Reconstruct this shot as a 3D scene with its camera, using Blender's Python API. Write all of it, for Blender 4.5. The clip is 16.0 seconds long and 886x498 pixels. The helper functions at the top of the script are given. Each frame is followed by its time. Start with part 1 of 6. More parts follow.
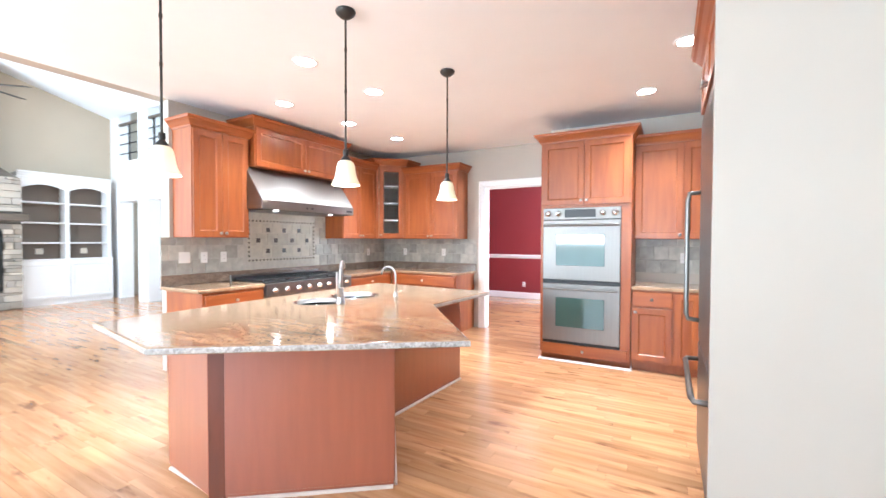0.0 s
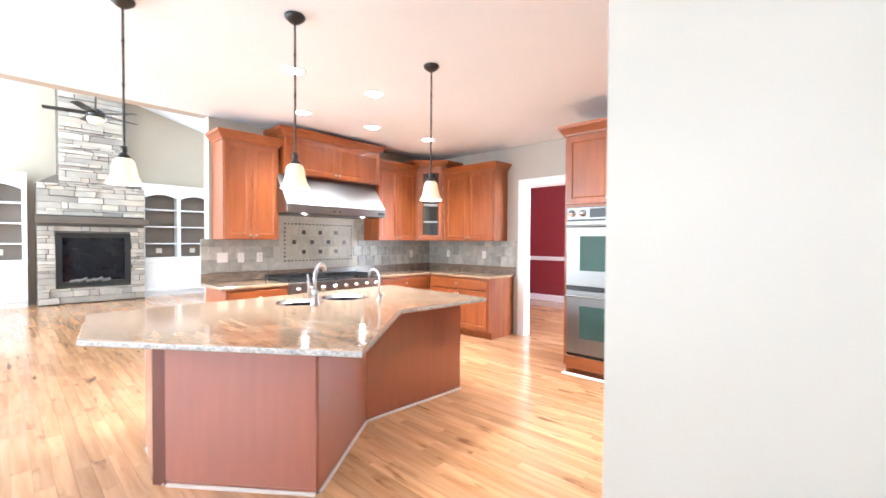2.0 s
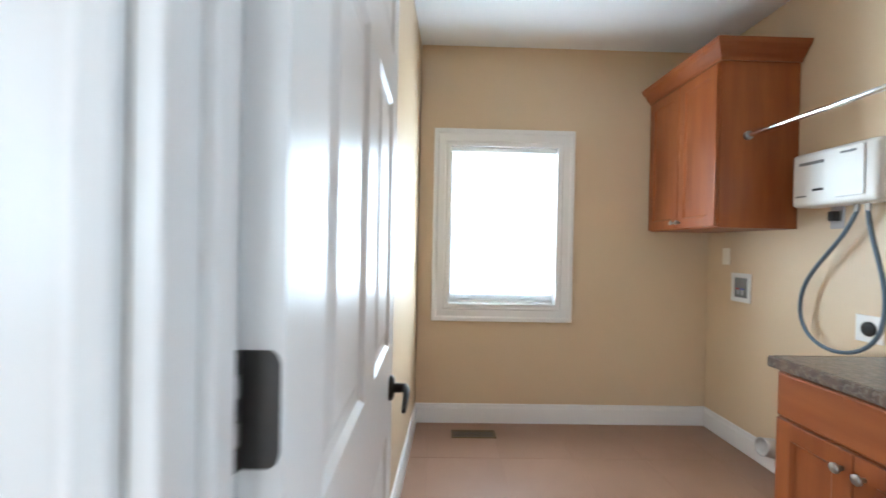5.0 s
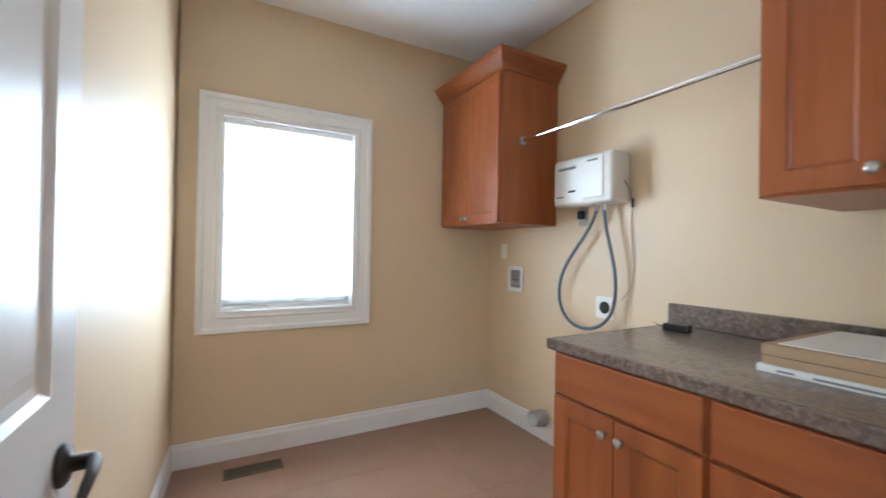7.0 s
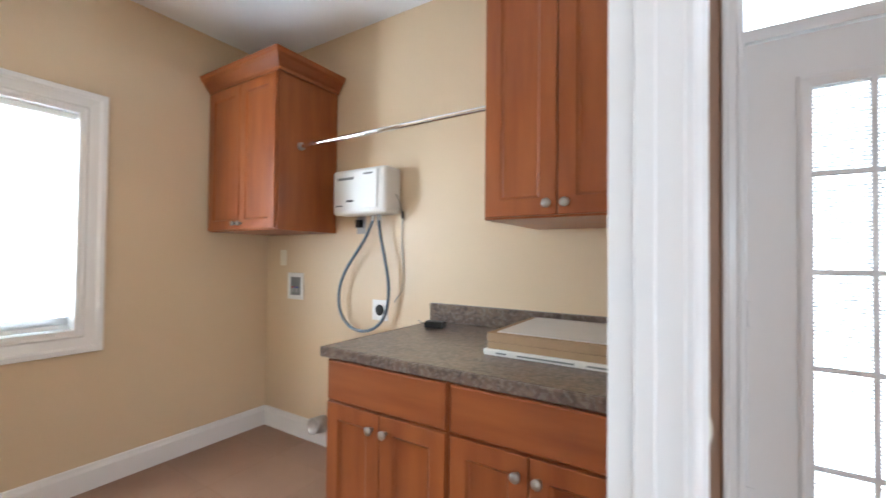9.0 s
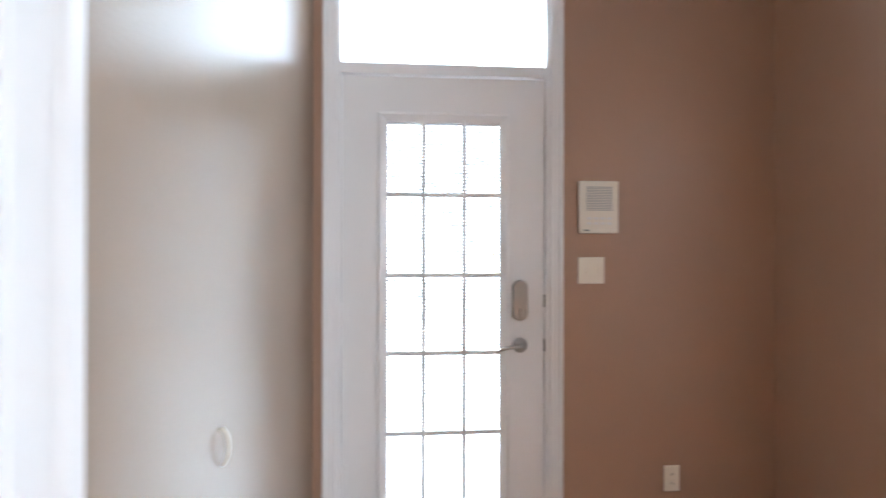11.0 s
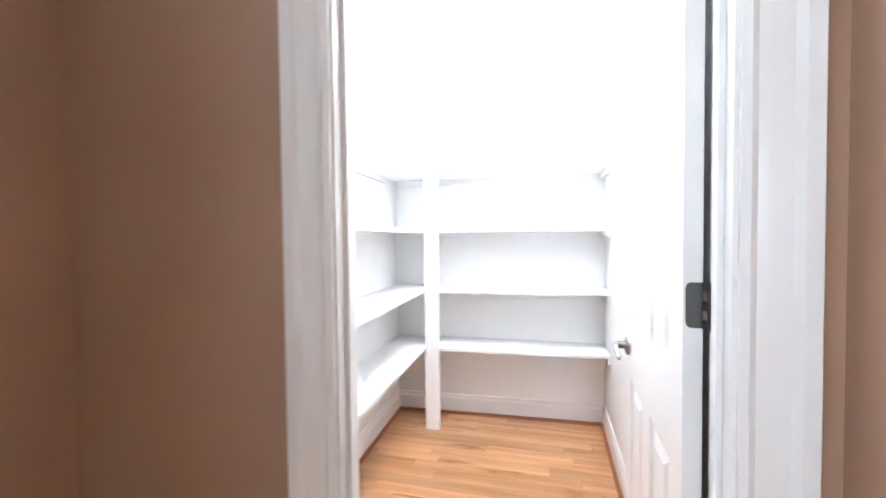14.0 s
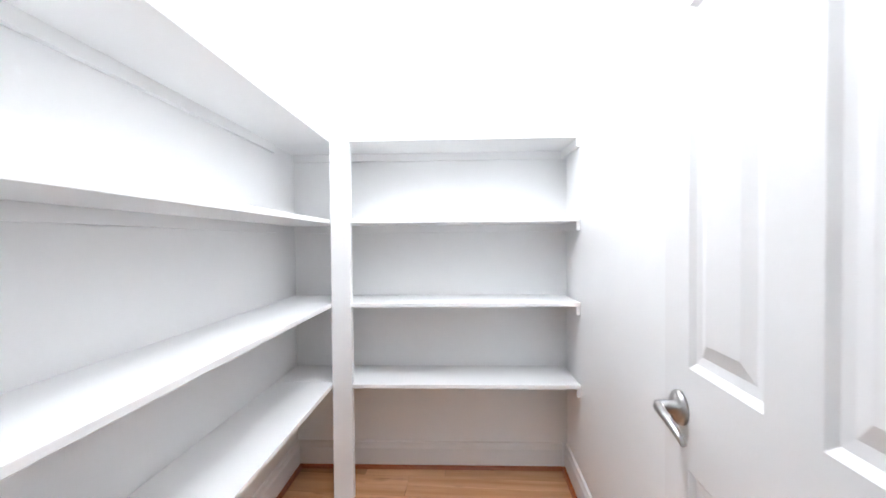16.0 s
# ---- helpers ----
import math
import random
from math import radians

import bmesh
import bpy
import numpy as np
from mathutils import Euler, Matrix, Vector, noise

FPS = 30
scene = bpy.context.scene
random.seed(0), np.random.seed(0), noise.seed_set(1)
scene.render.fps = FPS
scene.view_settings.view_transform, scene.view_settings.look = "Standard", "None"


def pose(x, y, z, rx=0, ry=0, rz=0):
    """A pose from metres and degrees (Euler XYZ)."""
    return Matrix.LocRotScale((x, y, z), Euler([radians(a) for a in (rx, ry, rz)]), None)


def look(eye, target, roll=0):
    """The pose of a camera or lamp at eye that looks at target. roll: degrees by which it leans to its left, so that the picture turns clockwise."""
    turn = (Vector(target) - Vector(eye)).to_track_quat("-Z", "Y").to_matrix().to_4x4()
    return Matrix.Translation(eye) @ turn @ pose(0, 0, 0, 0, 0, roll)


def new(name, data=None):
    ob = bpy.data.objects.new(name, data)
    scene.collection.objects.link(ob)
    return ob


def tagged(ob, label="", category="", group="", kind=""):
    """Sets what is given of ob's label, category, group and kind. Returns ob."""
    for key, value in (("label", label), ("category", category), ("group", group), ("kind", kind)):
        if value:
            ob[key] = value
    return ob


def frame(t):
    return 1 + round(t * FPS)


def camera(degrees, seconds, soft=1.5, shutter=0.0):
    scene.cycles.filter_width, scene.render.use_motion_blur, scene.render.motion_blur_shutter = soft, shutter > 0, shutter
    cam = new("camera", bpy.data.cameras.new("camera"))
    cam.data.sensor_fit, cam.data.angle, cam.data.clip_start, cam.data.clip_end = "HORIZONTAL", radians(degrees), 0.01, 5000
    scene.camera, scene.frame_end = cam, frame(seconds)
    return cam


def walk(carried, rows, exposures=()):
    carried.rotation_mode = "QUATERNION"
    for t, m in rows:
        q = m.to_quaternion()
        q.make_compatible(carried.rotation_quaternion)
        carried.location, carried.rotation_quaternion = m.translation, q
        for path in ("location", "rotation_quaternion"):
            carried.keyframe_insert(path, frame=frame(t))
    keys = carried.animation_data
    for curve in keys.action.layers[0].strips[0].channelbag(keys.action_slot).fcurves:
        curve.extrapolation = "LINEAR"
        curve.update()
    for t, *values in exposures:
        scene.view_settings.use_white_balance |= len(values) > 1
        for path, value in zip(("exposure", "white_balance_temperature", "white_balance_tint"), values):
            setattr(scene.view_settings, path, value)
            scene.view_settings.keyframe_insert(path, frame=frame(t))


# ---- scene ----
cam = camera(94.7, 16.0, shutter=0.5)
PATH = [
    (0, (0.41, 0.271, 1.35), (-0.561, 2.019, 1.307), 0.2),
    (0.5, (0.619, 0.465, 1.343), (-0.539, 2.095, 1.307), 0.3),
    (1, (0.804, 0.611, 1.346), (-0.51, 2.119, 1.312), 0.2),
    (1.5, (0.952, 0.766, 1.354), (-0.415, 2.226, 1.319), 0.4),
    (2, (1.064, 0.941, 1.364), (-0.293, 2.409, 1.325), 0.3),
    (2.5, (1.218, 1.11, 1.373), (-0.009, 2.689, 1.336), 0.5),
    (3, (1.384, 1.257, 1.382), (0.341, 2.963, 1.344), 0.5),
    (3.5, (1.523, 1.395, 1.369), (0.731, 3.231, 1.334), 0.7),
    (4, (1.603, 1.551, 1.347), (1.048, 3.473, 1.323), 0.8),
    (4.5, (1.671, 1.79, 1.317), (1.427, 3.775, 1.299), 1.0),
    (7, (1.823, 2.25, 1.246), (2.787, 4.002, 1.259), 1.0),
    (7.5, (1.822, 2.255, 1.254), (3.031, 3.848, 1.27), 0.8),
    (8, (1.825, 2.242, 1.262), (3.19, 3.703, 1.276), 0.7),
    (10.5, (1.916, 1.853, 1.33), (3.906, 2.051, 1.355), 0.1),
    (11, (1.987, 1.695, 1.348), (3.984, 1.574, 1.35), 0.1),
    (11.5, (2.087, 1.63, 1.316), (3.999, 1.046, 1.339), -0.4),
    (12, (2.183, 1.646, 1.344), (3.867, 0.566, 1.314), -0.3),
    (12.5, (2.296, 1.492, 1.329), (3.744, 0.113, 1.285), -0.0),
    (13, (2.395, 1.292, 1.31), (3.541, -0.347, 1.268), -0.1),
    (13.5, (2.491, 1.095, 1.305), (3.307, -0.731, 1.25), -1.1),
    (14, (2.534, 0.859, 1.285), (3.046, -1.073, 1.228), -0.6),
    (14.5, (2.605, 0.667, 1.27), (2.845, -1.318, 1.214), -0.2),
    (15, (2.647, 0.482, 1.265), (2.772, -1.513, 1.211), -0.3),
    (15.5, (2.66, 0.299, 1.245), (2.796, -1.696, 1.194), -0.5),
    (16, (2.665, 0.153, 1.229), (2.827, -1.84, 1.191), -0.5),
]
EXPOSURES = [(0, 0.95, 5550, 8), (2.5, 1.07, 5600, 8), (3.5, 0.62, 5700, 7), (4.5, 0.22, 5650, 5), (7, 0.11, 5550, 7), (8.2, 0.18, 5850, 10), (10.5, 0.42, 5750, 10), (11, 0.44, 5750, 10), (11.6, 0.64, 5750, 10), (12, 0.64, 5750, 10), (13, 0.72, 5850, 10), (14.5, 0.62, 5900, 11), (15, 0.36, 5950, 11), (15.5, -0.08, 5950, 11), (16, -0.1, 5950, 11)]
walk(cam, [(t, look(eye, target, roll)) for t, eye, target, roll in PATH], EXPOSURES)

# ---------------------------------------------------------------- light
world = bpy.data.worlds.new("sky")
scene.world = world
world.use_nodes = True
wn = world.node_tree
bg = wn.nodes["Background"]
sky = wn.nodes.new("ShaderNodeTexSky")
sky.sky_type = 'NISHITA'
sky.sun_disc = False
sky.sun_elevation = radians(48)
sky.sun_rotation = radians(200)
wn.links.new(sky.outputs[0], bg.inputs[0])
bg.inputs[1].default_value = 0.12

sun = new("sun", bpy.data.lights.new("sun", 'SUN'))
sun.data.energy = 3.0
sun.data.angle = radians(0.6)
sun.data.color = (1.0, 0.95, 0.88)
sun.matrix_world = look((0, -20, 25), (3, 0, 0))


def window_light(name, at, to, w, h, watts, colour=(1.0, 0.98, 0.96)):
    d = bpy.data.lights.new(name, 'AREA')
    d.shape, d.size, d.size_y, d.energy, d.color = 'RECTANGLE', w, h, watts, colour
    ob = new(name, d)
    ob.matrix_world = look(at, to)
    return ob


# daylight in the window openings, with the upward bounce of sunlit ground
DAY = (0.85, 0.95, 1.0)
# Unseen windows; this lamp and daylight_great_room are tilted up to brighten the ceilings.
window_light("daylight_breakfast", (-1.2, -3.95, 1.45), (-1.2, -3.5, 3.2), 4.2, 1.5, 285, DAY)
window_light("daylight_breakfast_sky", (-1.2, -4.02, 1.45), (-1.2, 0, 1.3), 4.2, 1.9, 60, DAY)
window_light("daylight_great_room", (-7.6, -3.7, 2.4), (-6.6, -1.2, 4.2), 5.4, 3.8, 640, DAY)
window_light("daylight_laundry", (2.217, 5.16, 1.445), (2.217, 0, 1.4), 0.92, 1.3, 58, DAY)
window_light("daylight_back_door", (3.98, 1.58, 1.35), (0, 1.58, 1.3), 0.95, 2.9, 66, DAY)
window_light("daylight_dining", (2.2, 8.0, 1.45), (-2, 8.0, 1.3), 2.1, 1.8, 260, DAY)
window_light("daylight_dining_far", (-1.32, 9.72, 1.5), (-1.32, 0, 1.3), 1.3, 1.6, 70, DAY)
# Fill lamp added to brighten the passage and loft; no such window is known.
window_light("passage_fill", (-7.5, 7.4, 2.9), (-7.5, 0, 2.6), 5.0, 4.2, 160, DAY)


def bulb(name, at, watts, size, colour=(1.0, 0.93, 0.82)):
    d = bpy.data.lights.new(name, 'POINT')
    d.energy, d.shadow_soft_size, d.color = watts, size, colour
    ob = new(name, d)
    ob.location = at
    return ob


# ---------------------------------------------------------------- materials
TAUPE_SPEC = (0.31, 0.227, 0.163)


def mat(name, colour, rough=0.5, metal=0.0, vary=0.0, scale=4.0, bump=0.0, bscale=60.0, stretch=(1, 1, 1), colour2=None, coat=0.0, island=0.0, spec=0.5, detail=4.0, rvary=0.0, piece=False):
    m = bpy.data.materials.new(name)
    m.use_nodes = True
    nt = m.node_tree
    b = nt.nodes["Principled BSDF"]
    b.inputs["Roughness"].default_value = rough
    b.inputs["Metallic"].default_value = metal
    b.inputs["Specular IOR Level"].default_value = spec
    b.inputs["Coat Weight"].default_value = coat
    b.inputs["Coat Roughness"].default_value = 0.12
    c1 = (*colour, 1)
    c2 = (*(colour2 or [c * (1 - vary) for c in colour]), 1)
    tc = nt.nodes.new("ShaderNodeTexCoord")
    mp = nt.nodes.new("ShaderNodeMapping")
    mp.inputs["Scale"].default_value = stretch
    if piece:
        gp0 = nt.nodes.new("ShaderNodeNewGeometry")
        oi = nt.nodes.new("ShaderNodeObjectInfo")
        sm = nt.nodes.new("ShaderNodeMath")
        sm.operation = 'ADD'
        nt.links.new(gp0.outputs["Random Per Island"], sm.inputs[0])
        nt.links.new(oi.outputs["Random"], sm.inputs[1])
        vm = nt.nodes.new("ShaderNodeVectorMath")
        vm.operation = 'MULTIPLY_ADD'
        vm.inputs[1].default_value = (40, 40, 40)
        nt.links.new(sm.outputs[0], vm.inputs[0])
        nt.links.new(gp0.outputs["Position"], vm.inputs[2])
        nt.links.new(vm.outputs[0], mp.inputs["Vector"])
    else:
        nt.links.new(tc.outputs["Object"], mp.inputs["Vector"])
    nz = nt.nodes.new("ShaderNodeTexNoise")
    nz.inputs["Scale"].default_value = scale
    nz.inputs["Detail"].default_value = detail
    nt.links.new(mp.outputs[0], nz.inputs["Vector"])
    ramp = nt.nodes.new("ShaderNodeValToRGB")
    ramp.color_ramp.elements[0].position, ramp.color_ramp.elements[1].position = 0.32, 0.68
    ramp.color_ramp.elements[0].color, ramp.color_ramp.elements[1].color = c2, c1
    nt.links.new(nz.outputs[0], ramp.inputs[0])
    out = ramp.outputs[0]
    if island:
        info = nt.nodes.new("ShaderNodeObjectInfo")
        geo = nt.nodes.new("ShaderNodeNewGeometry")
        add = nt.nodes.new("ShaderNodeMath")
        add.operation = 'ADD'
        nt.links.new(info.outputs["Random"], add.inputs[0])
        nt.links.new(geo.outputs["Random Per Island"], add.inputs[1])
        fr = nt.nodes.new("ShaderNodeMath")
        fr.operation = 'FRACT'
        nt.links.new(add.outputs[0], fr.inputs[0])
        mr = nt.nodes.new("ShaderNodeMapRange")
        mr.inputs[3].default_value, mr.inputs[4].default_value = 1 - island, 1 + island
        nt.links.new(fr.outputs[0], mr.inputs[0])
        hs = nt.nodes.new("ShaderNodeHueSaturation")
        nt.links.new(mr.outputs[0], hs.inputs["Value"])
        nt.links.new(out, hs.inputs["Color"])
        out = hs.outputs[0]
    nt.links.new(out, b.inputs["Base Color"])
    if rvary:
        rr = nt.nodes.new("ShaderNodeMapRange")
        rr.inputs[3].default_value, rr.inputs[4].default_value = max(rough - rvary, 0.02), rough + rvary
        nt.links.new(nz.outputs[0], rr.inputs[0])
        nt.links.new(rr.outputs[0], b.inputs["Roughness"])
    if bump:
        n2 = nt.nodes.new("ShaderNodeTexNoise")
        n2.inputs["Scale"].default_value = bscale
        n2.inputs["Detail"].default_value = 3
        nt.links.new(mp.outputs[0], n2.inputs["Vector"])
        bp = nt.nodes.new("ShaderNodeBump")
        bp.inputs["Strength"].default_value = bump
        bp.inputs["Distance"].default_value = 0.01
        nt.links.new(n2.outputs[0], bp.inputs["Height"])
        nt.links.new(bp.outputs[0], b.inputs["Normal"])
    return m


def glow(name, colour, strength):
    m = bpy.data.materials.new(name)
    m.use_nodes = True
    b = m.node_tree.nodes["Principled BSDF"]
    b.inputs["Base Color"].default_value = (*colour, 1)
    b.inputs["Emission Color"].default_value = (*colour, 1)
    b.inputs["Emission Strength"].default_value = strength
    return m


def glass(name, colour=(1, 1, 1), rough=0.0):
    m = bpy.data.materials.new(name)
    m.use_nodes = True
    b = m.node_tree.nodes["Principled BSDF"]
    b.inputs["Base Color"].default_value = (*colour, 1)
    b.inputs["Transmission Weight"].default_value = 1.0
    b.inputs["Roughness"].default_value = rough
    b.inputs["IOR"].default_value = 1.45
    return m


TAUPE = mat("taupe_wall_tone", TAUPE_SPEC, 0.30, vary=0.05, scale=1.5, bump=0.08, bscale=120)
CREAM = mat("cream_paint", (0.465, 0.417, 0.352), 0.5, vary=0.05, scale=1.5, bump=0.05, bscale=180)
TAN = mat("tan_paint", (0.70, 0.545, 0.36), 0.45, vary=0.05, scale=1.5, bump=0.05, bscale=180)
BEIGE = mat("beige_paint", (0.50, 0.43, 0.33), 0.5, vary=0.05, scale=1.5, bump=0.05, bscale=180)
BROWN = mat("brown_paint", (0.44, 0.275, 0.185), 0.42, vary=0.06, scale=1.5, bump=0.06, bscale=180)
RED = mat("red_paint", (0.25, 0.03, 0.035), 0.5, vary=0.06, scale=1.5, bump=0.05, bscale=180)
CEIL = mat("ceiling_white", (0.87, 0.90, 0.93), 0.8, vary=0.03, scale=2, bump=0.06, bscale=150)
WHITE = mat("white_trim", (0.84, 0.83, 0.82), 0.28, vary=0.02, scale=3, bump=0.02, bscale=60)
PANTRY = mat("pantry_white", (0.89, 0.89, 0.885), 0.45, vary=0.02, scale=3, bump=0.04, bscale=160)
CHERRY = mat("cherry_wood", (0.335, 0.095, 0.0225), 0.36, colour2=(0.24, 0.058, 0.0143), scale=5, stretch=(3.0, 3.0, 0.35), bump=0.02, bscale=30, coat=0.12, rvary=0.05)
CHERRY_H = mat("cherry_wood_level", (0.335, 0.095, 0.0225), 0.36, colour2=(0.24, 0.058, 0.0143), scale=5, stretch=(0.35, 0.35, 3.0), bump=0.02, bscale=30, coat=0.12, rvary=0.05)
CHERRY_I = mat("cherry_island", (0.33, 0.086, 0.038), 0.28, colour2=(0.29, 0.072, 0.032), scale=6, stretch=(4.0, 4.0, 0.4), bump=0.02, bscale=30, coat=1.0)
CHERRY_I.node_tree.nodes["Principled BSDF"].inputs["Coat Roughness"].default_value = 0.3
CHERRY_I.node_tree.nodes["Principled BSDF"].inputs["Coat IOR"].default_value = 1.75
STEEL = mat("stainless_steel", (0.235, 0.222, 0.207), 0.40, metal=1.0, vary=0.08, scale=3, stretch=(60, 60, 1), bump=0.015, bscale=40)
CHROME = mat("chrome", (0.8, 0.8, 0.8), 0.08, metal=1.0, vary=0.02)
NICKEL = mat("satin_nickel", (0.44, 0.425, 0.41), 0.3, metal=1.0, vary=0.03)
BRONZE = mat("dark_bronze", (0.055, 0.05, 0.045), 0.4, metal=0.7, vary=0.15, scale=20)
HINGE = mat("grey_hinge", (0.09, 0.086, 0.083), 0.4, metal=0.8, vary=0.1, scale=20)
BLACK = mat("black_enamel", (0.012, 0.012, 0.012), 0.35, vary=0.2, scale=20)
IRON = mat("cast_iron", (0.02, 0.02, 0.02), 0.55, vary=0.3, scale=40, bump=0.1, bscale=120)
OVENGLASS = mat("oven_glass", (0.055, 0.11, 0.096), 0.06, vary=0.1, spec=0.9)
PLASTIC = mat("white_plastic", (0.80, 0.79, 0.76), 0.3, vary=0.02)
IVORY = mat("ivory_plastic", (0.84, 0.78, 0.66), 0.35, vary=0.02)
GROUT = mat("grout", (0.50, 0.475, 0.42), 0.85, vary=0.15, scale=20, bump=0.1, bscale=150)
TILE = mat("slate_tile", (0.46, 0.445, 0.39), 0.38, colour2=(0.31, 0.305, 0.27), scale=9, bump=0.12, bscale=40, island=0.22, coat=0.1, piece=True)
TILE_L = mat("pale_stone_tile", (0.50, 0.47, 0.38), 0.4, colour2=(0.38, 0.36, 0.30), scale=9, bump=0.1, bscale=40, island=0.1, piece=True)
TILE_D = mat("dark_accent_tile", (0.06, 0.05, 0.045), 0.3, vary=0.3, scale=20, island=0.3, piece=True)
OAK = mat("oak_floor", (0.58, 0.315, 0.155), 0.2, colour2=(0.42, 0.20, 0.085), scale=3.2, stretch=(0.5, 6.0, 6.0), bump=0.03, bscale=25, island=0.17, coat=0.3, rvary=0.05, detail=8, piece=True)


def knots(m):
    """Small dark drawn-out knots in the boards."""
    nt = m.node_tree
    bs = nt.nodes["Principled BSDF"]
    src = bs.inputs["Base Color"].links[0].from_socket
    vec = nt.nodes["Mapping"].inputs["Vector"].links[0].from_socket
    mp = nt.nodes.new("ShaderNodeMapping")
    mp.inputs["Scale"].default_value = (2.8, 12, 12)
    nt.links.new(vec, mp.inputs["Vector"])
    nz = nt.nodes.new("ShaderNodeTexNoise")
    nz.inputs["Scale"].default_value, nz.inputs["Detail"].default_value = 1.0, 3
    nt.links.new(mp.outputs[0], nz.inputs["Vector"])
    rp = nt.nodes.new("ShaderNodeValToRGB")
    rp.color_ramp.elements[0].position, rp.color_ramp.elements[1].position = 0.605, 0.73
    rp.color_ramp.elements[0].color, rp.color_ramp.elements[1].color = (0, 0, 0, 1), (0.85, 0.85, 0.85, 1)
    nt.links.new(nz.outputs[0], rp.inputs[0])
    mx = nt.nodes.new("ShaderNodeMix")
    mx.data_type = 'RGBA'
    nt.links.new(rp.outputs[0], mx.inputs[0])
    nt.links.new(src, mx.inputs[6])
    mx.inputs[7].default_value = (0.19, 0.08, 0.035, 1)
    nt.links.new(mx.outputs[2], bs.inputs["Base Color"])


knots(OAK)
SEAM = mat("floor_seam", (0.16, 0.075, 0.03), 0.6, vary=0.2, scale=10)
LTILE = mat("laundry_tile", (0.33, 0.195, 0.13), 0.4, colour2=(0.30, 0.175, 0.115), scale=4, bump=0.04, bscale=40, island=0.02, piece=True)
LGROUT = mat("laundry_grout", (0.32, 0.19, 0.128), 0.8, vary=0.1, scale=20)
SHADE = mat("opal_glass", (0.85, 0.76, 0.58), 0.3, vary=0.05)
LEDGE = mat("ledge_stone", (0.50, 0.43, 0.345), 0.75, colour2=(0.33, 0.295, 0.26), scale=2.2, bump=0.35, bscale=25, island=0.26, piece=True)
MORTAR = mat("shadow_mortar", (0.16, 0.135, 0.11), 0.9, vary=0.3, scale=20, bump=0.2, bscale=60)
MANTEL = mat("dark_mantel_wood", (0.13, 0.10, 0.075), 0.6, vary=0.3, scale=6, stretch=(4, 0.4, 4), bump=0.1, bscale=30)
SHELFBACK = mat("taupe_shelf_back", (0.20, 0.155, 0.12), 0.6, vary=0.08, scale=3)
GLASS = glass("clear_glass")
CARD = mat("cardboard", (0.42, 0.28, 0.16), 0.75, vary=0.12, scale=8, bump=0.05, bscale=60)
PAPER = mat("white_paper", (0.75, 0.73, 0.70), 0.6, vary=0.04, scale=8)
BLUEHOSE = mat("grey_blue_hose", (0.115, 0.16, 0.21), 0.45, vary=0.1, scale=60)
PRINT_SHADE = mat("grey_print_shade", (0.22, 0.22, 0.22), 0.6, vary=0.05)
BLIND = mat("white_blind", (0.86, 0.86, 0.85), 0.5, vary=0.02)
SHEER = bpy.data.materials.new("sheer_blind")
SHEER.use_nodes = True
_n = SHEER.node_tree
_t, _l, _m = _n.nodes.new("ShaderNodeBsdfTransparent"), _n.nodes.new("ShaderNodeBsdfTranslucent"), _n.nodes.new("ShaderNodeMixShader")
_m.inputs[0].default_value = 0.55
_n.links.new(_t.outputs[0], _m.inputs[1])
_n.links.new(_l.outputs[0], _m.inputs[2])
_n.links.new(_m.outputs[0], _n.nodes["Material Output"].inputs[0])
OUTSIDE = glow("bright_daylight", (1.0, 1.0, 1.0), 6.0)
LAMP = glow("lamp_disc", (1.0, 0.97, 0.92), 9.0)


def granite(name, a, b, c, scale, stretch, rough):
    m = mat(name, a, rough, colour2=b, scale=scale, stretch=stretch, detail=10, coat=0.4)
    m.node_tree.nodes["Noise Texture"].inputs["Distortion"].default_value = 1.2
    nt = m.node_tree
    bs = nt.nodes["Principled BSDF"]
    src = bs.inputs["Base Color"].links[0].from_socket
    tc = nt.nodes.new("ShaderNodeTexCoord")
    vo = nt.nodes.new("ShaderNodeTexNoise")
    vo.inputs["Scale"].default_value, vo.inputs["Detail"].default_value = 70, 8
    nt.links.new(tc.outputs["Object"], vo.inputs["Vector"])
    rp = nt.nodes.new("ShaderNodeValToRGB")
    rp.color_ramp.elements[0].position, rp.color_ramp.elements[1].position = 0.50, 0.60
    rp.color_ramp.elements[0].color, rp.color_ramp.elements[1].color = (0, 0, 0, 1), (1, 1, 1, 1)
    nt.links.new(vo.outputs[0], rp.inputs[0])
    mx = nt.nodes.new("ShaderNodeMix")
    mx.data_type = 'RGBA'
    mul = nt.nodes.new("ShaderNodeMath")
    mul.operation, mul.inputs[1].default_value = 'MULTIPLY', 0.55
    nt.links.new(rp.outputs[0], mul.inputs[0])
    nt.links.new(mul.outputs[0], mx.inputs[0])
    nt.links.new(src, mx.inputs[6])
    mx.inputs[7].default_value = (*c, 1)
    nt.links.new(mx.outputs[2], bs.inputs["Base Color"])
    return m


GRANITE = granite("granite_brown", (0.50, 0.34, 0.215), (0.27, 0.155, 0.085), (0.15, 0.11, 0.075), 2.2, (1.0, 3.6, 2), 0.10)
# Upstand colours, darker than the worktop's GRANITE.
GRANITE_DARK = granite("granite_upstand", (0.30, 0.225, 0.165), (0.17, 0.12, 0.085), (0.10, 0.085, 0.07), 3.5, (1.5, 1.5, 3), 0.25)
GRANITE_EDGE = granite("granite_rough_edge", (0.50, 0.47, 0.43), (0.22, 0.20, 0.18), (0.62, 0.60, 0.57), 26, (1, 1, 1), 0.35)
